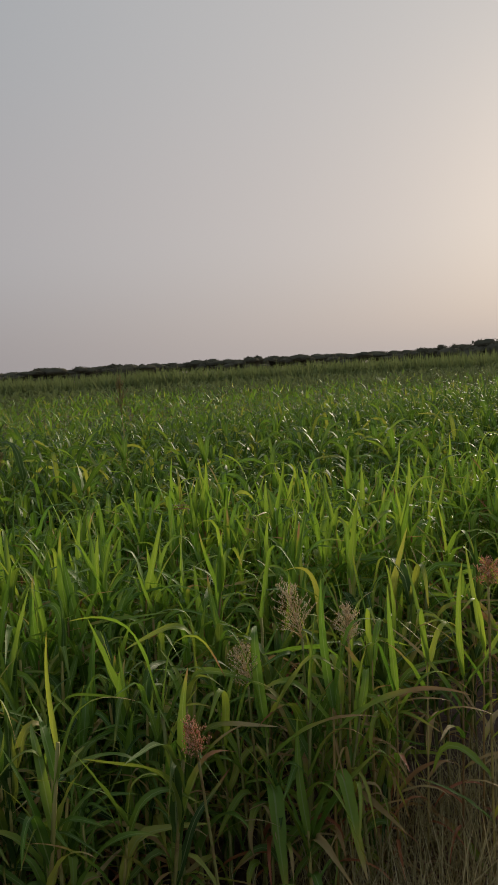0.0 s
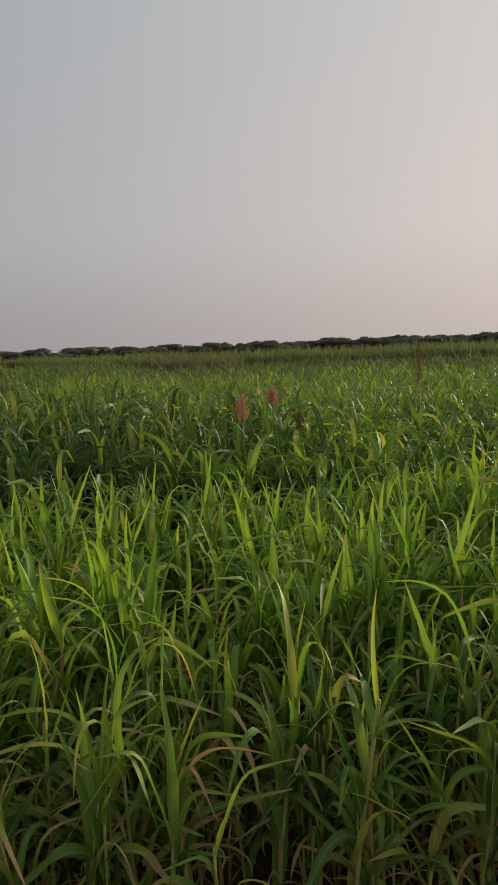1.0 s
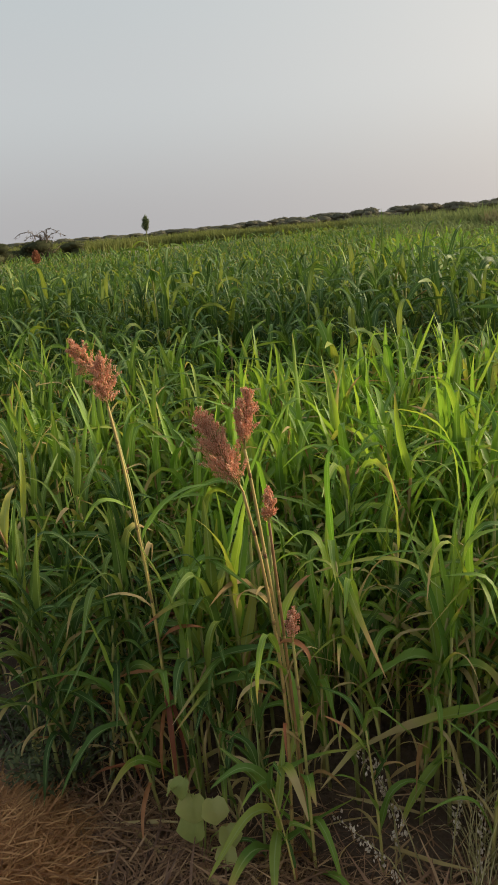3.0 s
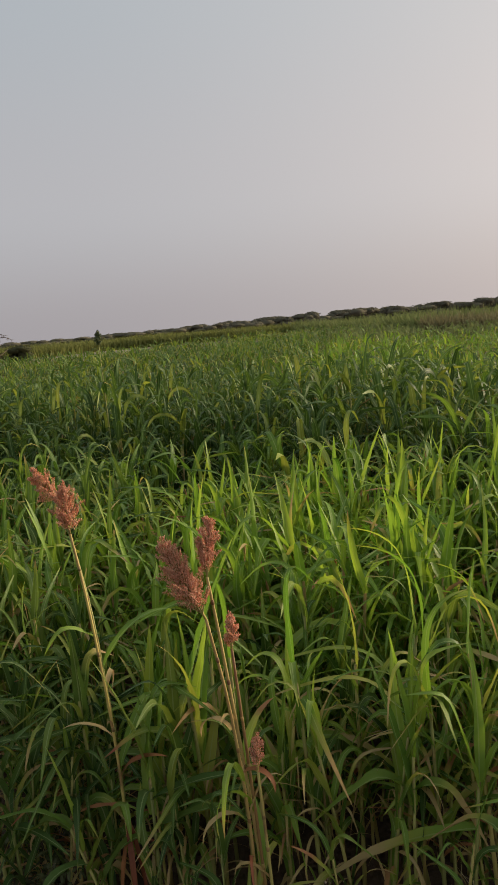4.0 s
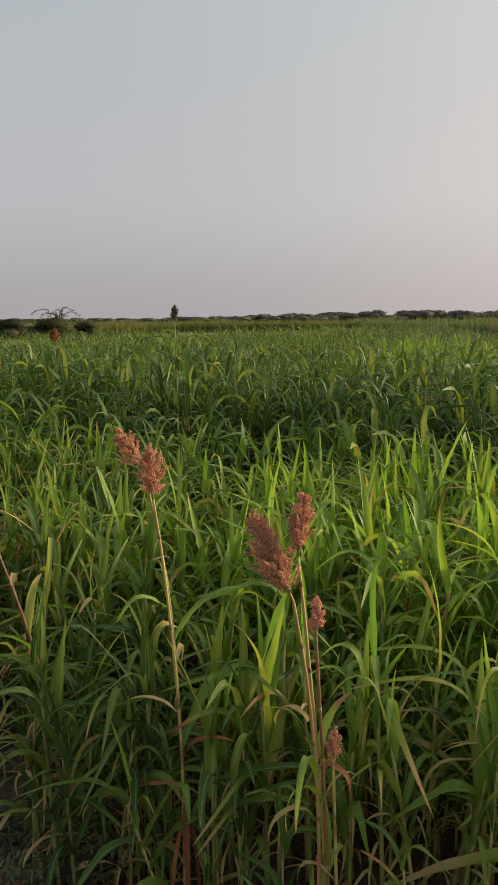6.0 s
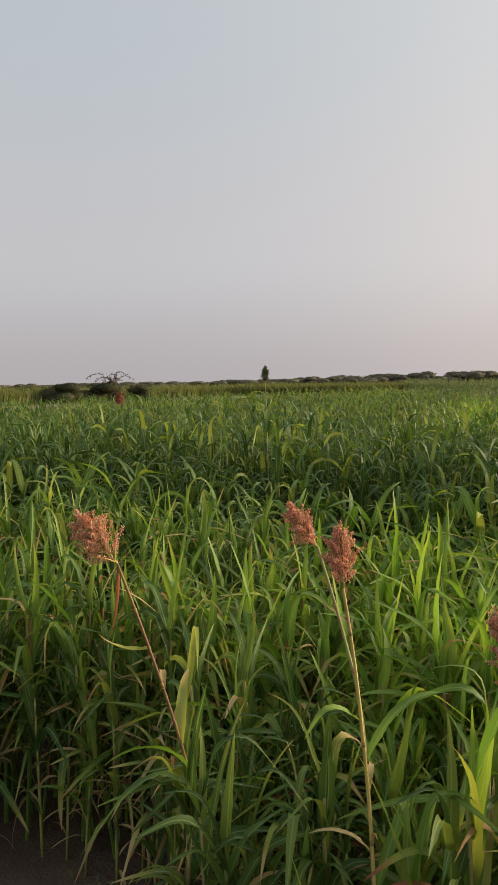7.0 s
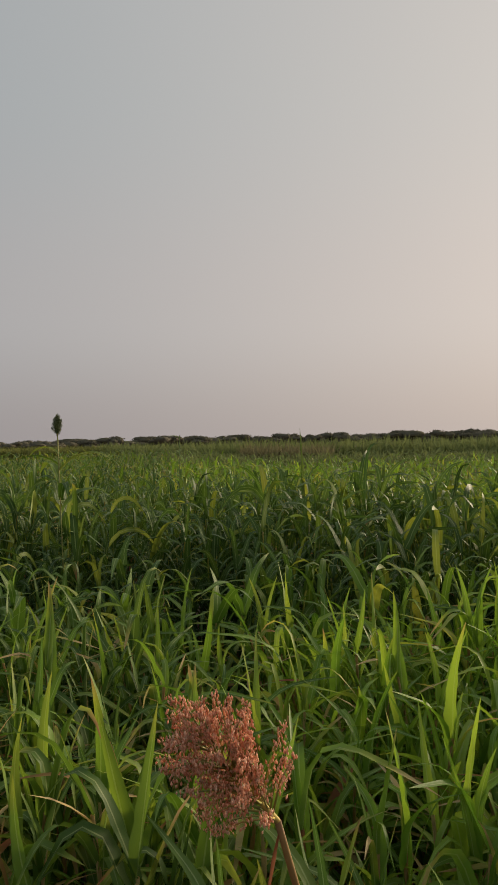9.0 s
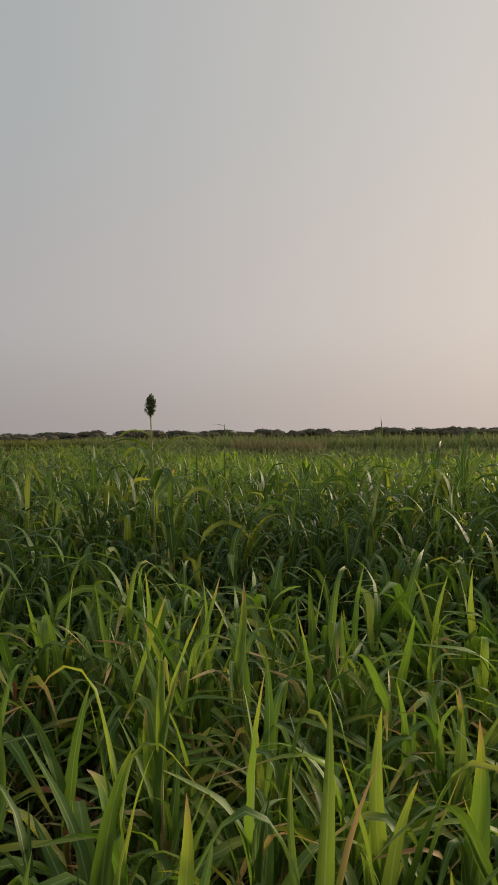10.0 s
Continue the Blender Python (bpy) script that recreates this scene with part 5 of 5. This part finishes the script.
def build_weeds():
    r = np.random.default_rng(52)
    # broad-leaved weed
    top = new("broadleaf_weed")
    top.location = (-1.46, 0.90, -0.012)
    for (x, y, z), heading, size, tilt in (((-0.03, -0.01, 0.25), 4.9, 0.055, 1.0), ((-0.04, -0.025, 0.235), 3.9, 0.045, 0.7), ((-0.015, 0.0, 0.205), 5.3, 0.078, 1.2), ((0.028, 0.025, 0.20), 5.7, 0.068, 1.1), ((-0.015, -0.005, 0.145), 5.2, 0.074, 1.15), ((0.05, 0.04, 0.12), 5.9, 0.06, 0.9), ((0.07, 0.02, 0.085), 5.4, 0.055, 0.8)):
        b = Build()
        round_leaf(b, (x, y, z), heading, size, tilt, r)
        tube(b, [(0, 0, 0), (x * 0.4, y * 0.4, z * 0.7), (x, y, z)], [0.003, 0.0022, 0.0014], 5, (0.3, 0, 0))
        part("leaf", b.mesh("leaf", DUSTY_LEAF), top)
    tagged(top, "dusty pale green broad-leaved weed at the field edge", "weed")
    # dark bushy weeds
    for cx, cy, width, tall, count in ((-1.97, 0.83, 0.22, 0.24, 700), (-2.18, 0.80, 0.22, 0.20, 600), (-2.42, 0.83, 0.25, 0.16, 600), (-2.05, 0.98, 0.18, 0.28, 500)):
        top = new("bushy_weed")
        top.location = (cx, cy, -0.012)
        c = Build()
        for k in range(12):
            b = Build()
            th = r.uniform(0, 6.28)
            end = np.array([math.cos(th) * width * r.uniform(0.3, 1), math.sin(th) * width * r.uniform(0.3, 1), tall * r.uniform(0.5, 1)])
            tube(b, [(0, 0, 0), end * (0.4, 0.4, 0.6), end], [0.003, 0.002, 0.001], 4, (r.uniform(), 0, 0))
            part("stem", b.mesh("stem", TWIG), top)
            for _ in range(count // 12):
                g = r.uniform(0.2, 1.05)
                q = end * (g, g, g) + r.normal(0, 0.022, 3)
                q[2] = max(q[2], 0.01)
                blade(c, q, r.uniform(0, 6.28), r.uniform(0.014, 0.034), r.uniform(0.007, 0.013), r.uniform(20, 100), 40, 1, 0, 0.2, 2, 1, (r.uniform(), 0, 0))
        part("foliage", c.mesh("foliage", DARK_WEED, False), top)
        tagged(top, "low dark green bushy weed with tiny leaves", "weed", "weeds at the field edge")
    # withered stems with whitish flowers
    for k, (x, y, to, length) in enumerate(((-1.02, 1.26, 2.9, 0.34), (-1.06, 1.22, 2.5, 0.30), (-0.98, 1.20, 3.2, 0.36), (-0.90, 1.24, 2.0, 0.32), (-0.85, 1.30, 1.4, 0.33), (-1.0, 1.3, 1.9, 0.28), (-0.78, 1.38, 2.6, 0.3))):
        top = new("withered_weed")
        top.location = (x + 0.05, y - 0.09, -0.012)
        b, c = Build(), Build()
        end = np.array([math.cos(to) * length * 0.75, math.sin(to) * length * 0.75, length * r.uniform(0.45, 0.8)])
        bow = end * (0.4, 0.4, 0.75)
        tube(b, [(0, 0, 0), bow, end], [0.0022, 0.0016, 0.0009], 4, (0.6, 0, 0))
        spots = []
        for _ in range(70):
            g = r.uniform(0.35, 1.0)
            q = 2 * bow * g * (1 - g) + end * g * g
            spots.append(q + r.normal(0, 0.006, 3))
        grains(c, spots, 0.0034, r, 0.6)
        part("stem", b.mesh("stem", DRY_GRASS), top)
        part("flower_spike", c.mesh("flower_spike", SILVER, False), top, "whitish withered flowers")
        tagged(top, "withered weed stem with small whitish dry flowers", "weed", "withered weeds")
    # thin dry grass
    b = Build()
    for s0, s1, d0, d1, count, tall in ((0.95, 1.7, -0.35, -0.02, 900, 0.26), (2.2, 3.4, -0.45, 0.16, 2200, 0.32), (1.7, 2.2, -0.3, 0.0, 250, 0.25)):
        s, d = r.uniform(s0, s1, count), r.uniform(d0, d1, count)
        p = plan(s, d)
        for k in range(count):
            blade(b, (p[k, 0], p[k, 1], -0.012), r.uniform(0, 6.28), tall * r.uniform(0.4, 1.15), r.uniform(0.0015, 0.004), r.uniform(3, 25), r.uniform(10, 70), 1.6, 0.4, 0.2, 4, 1, (r.uniform(), 0, 0), root=0.9)
    tagged(new("dry_grass", b.mesh("dry_grass", DRY_GRASS)), "thin wispy dry grass along the field edge", "grass", kind="stuff")


build_litter()
build_weeds()
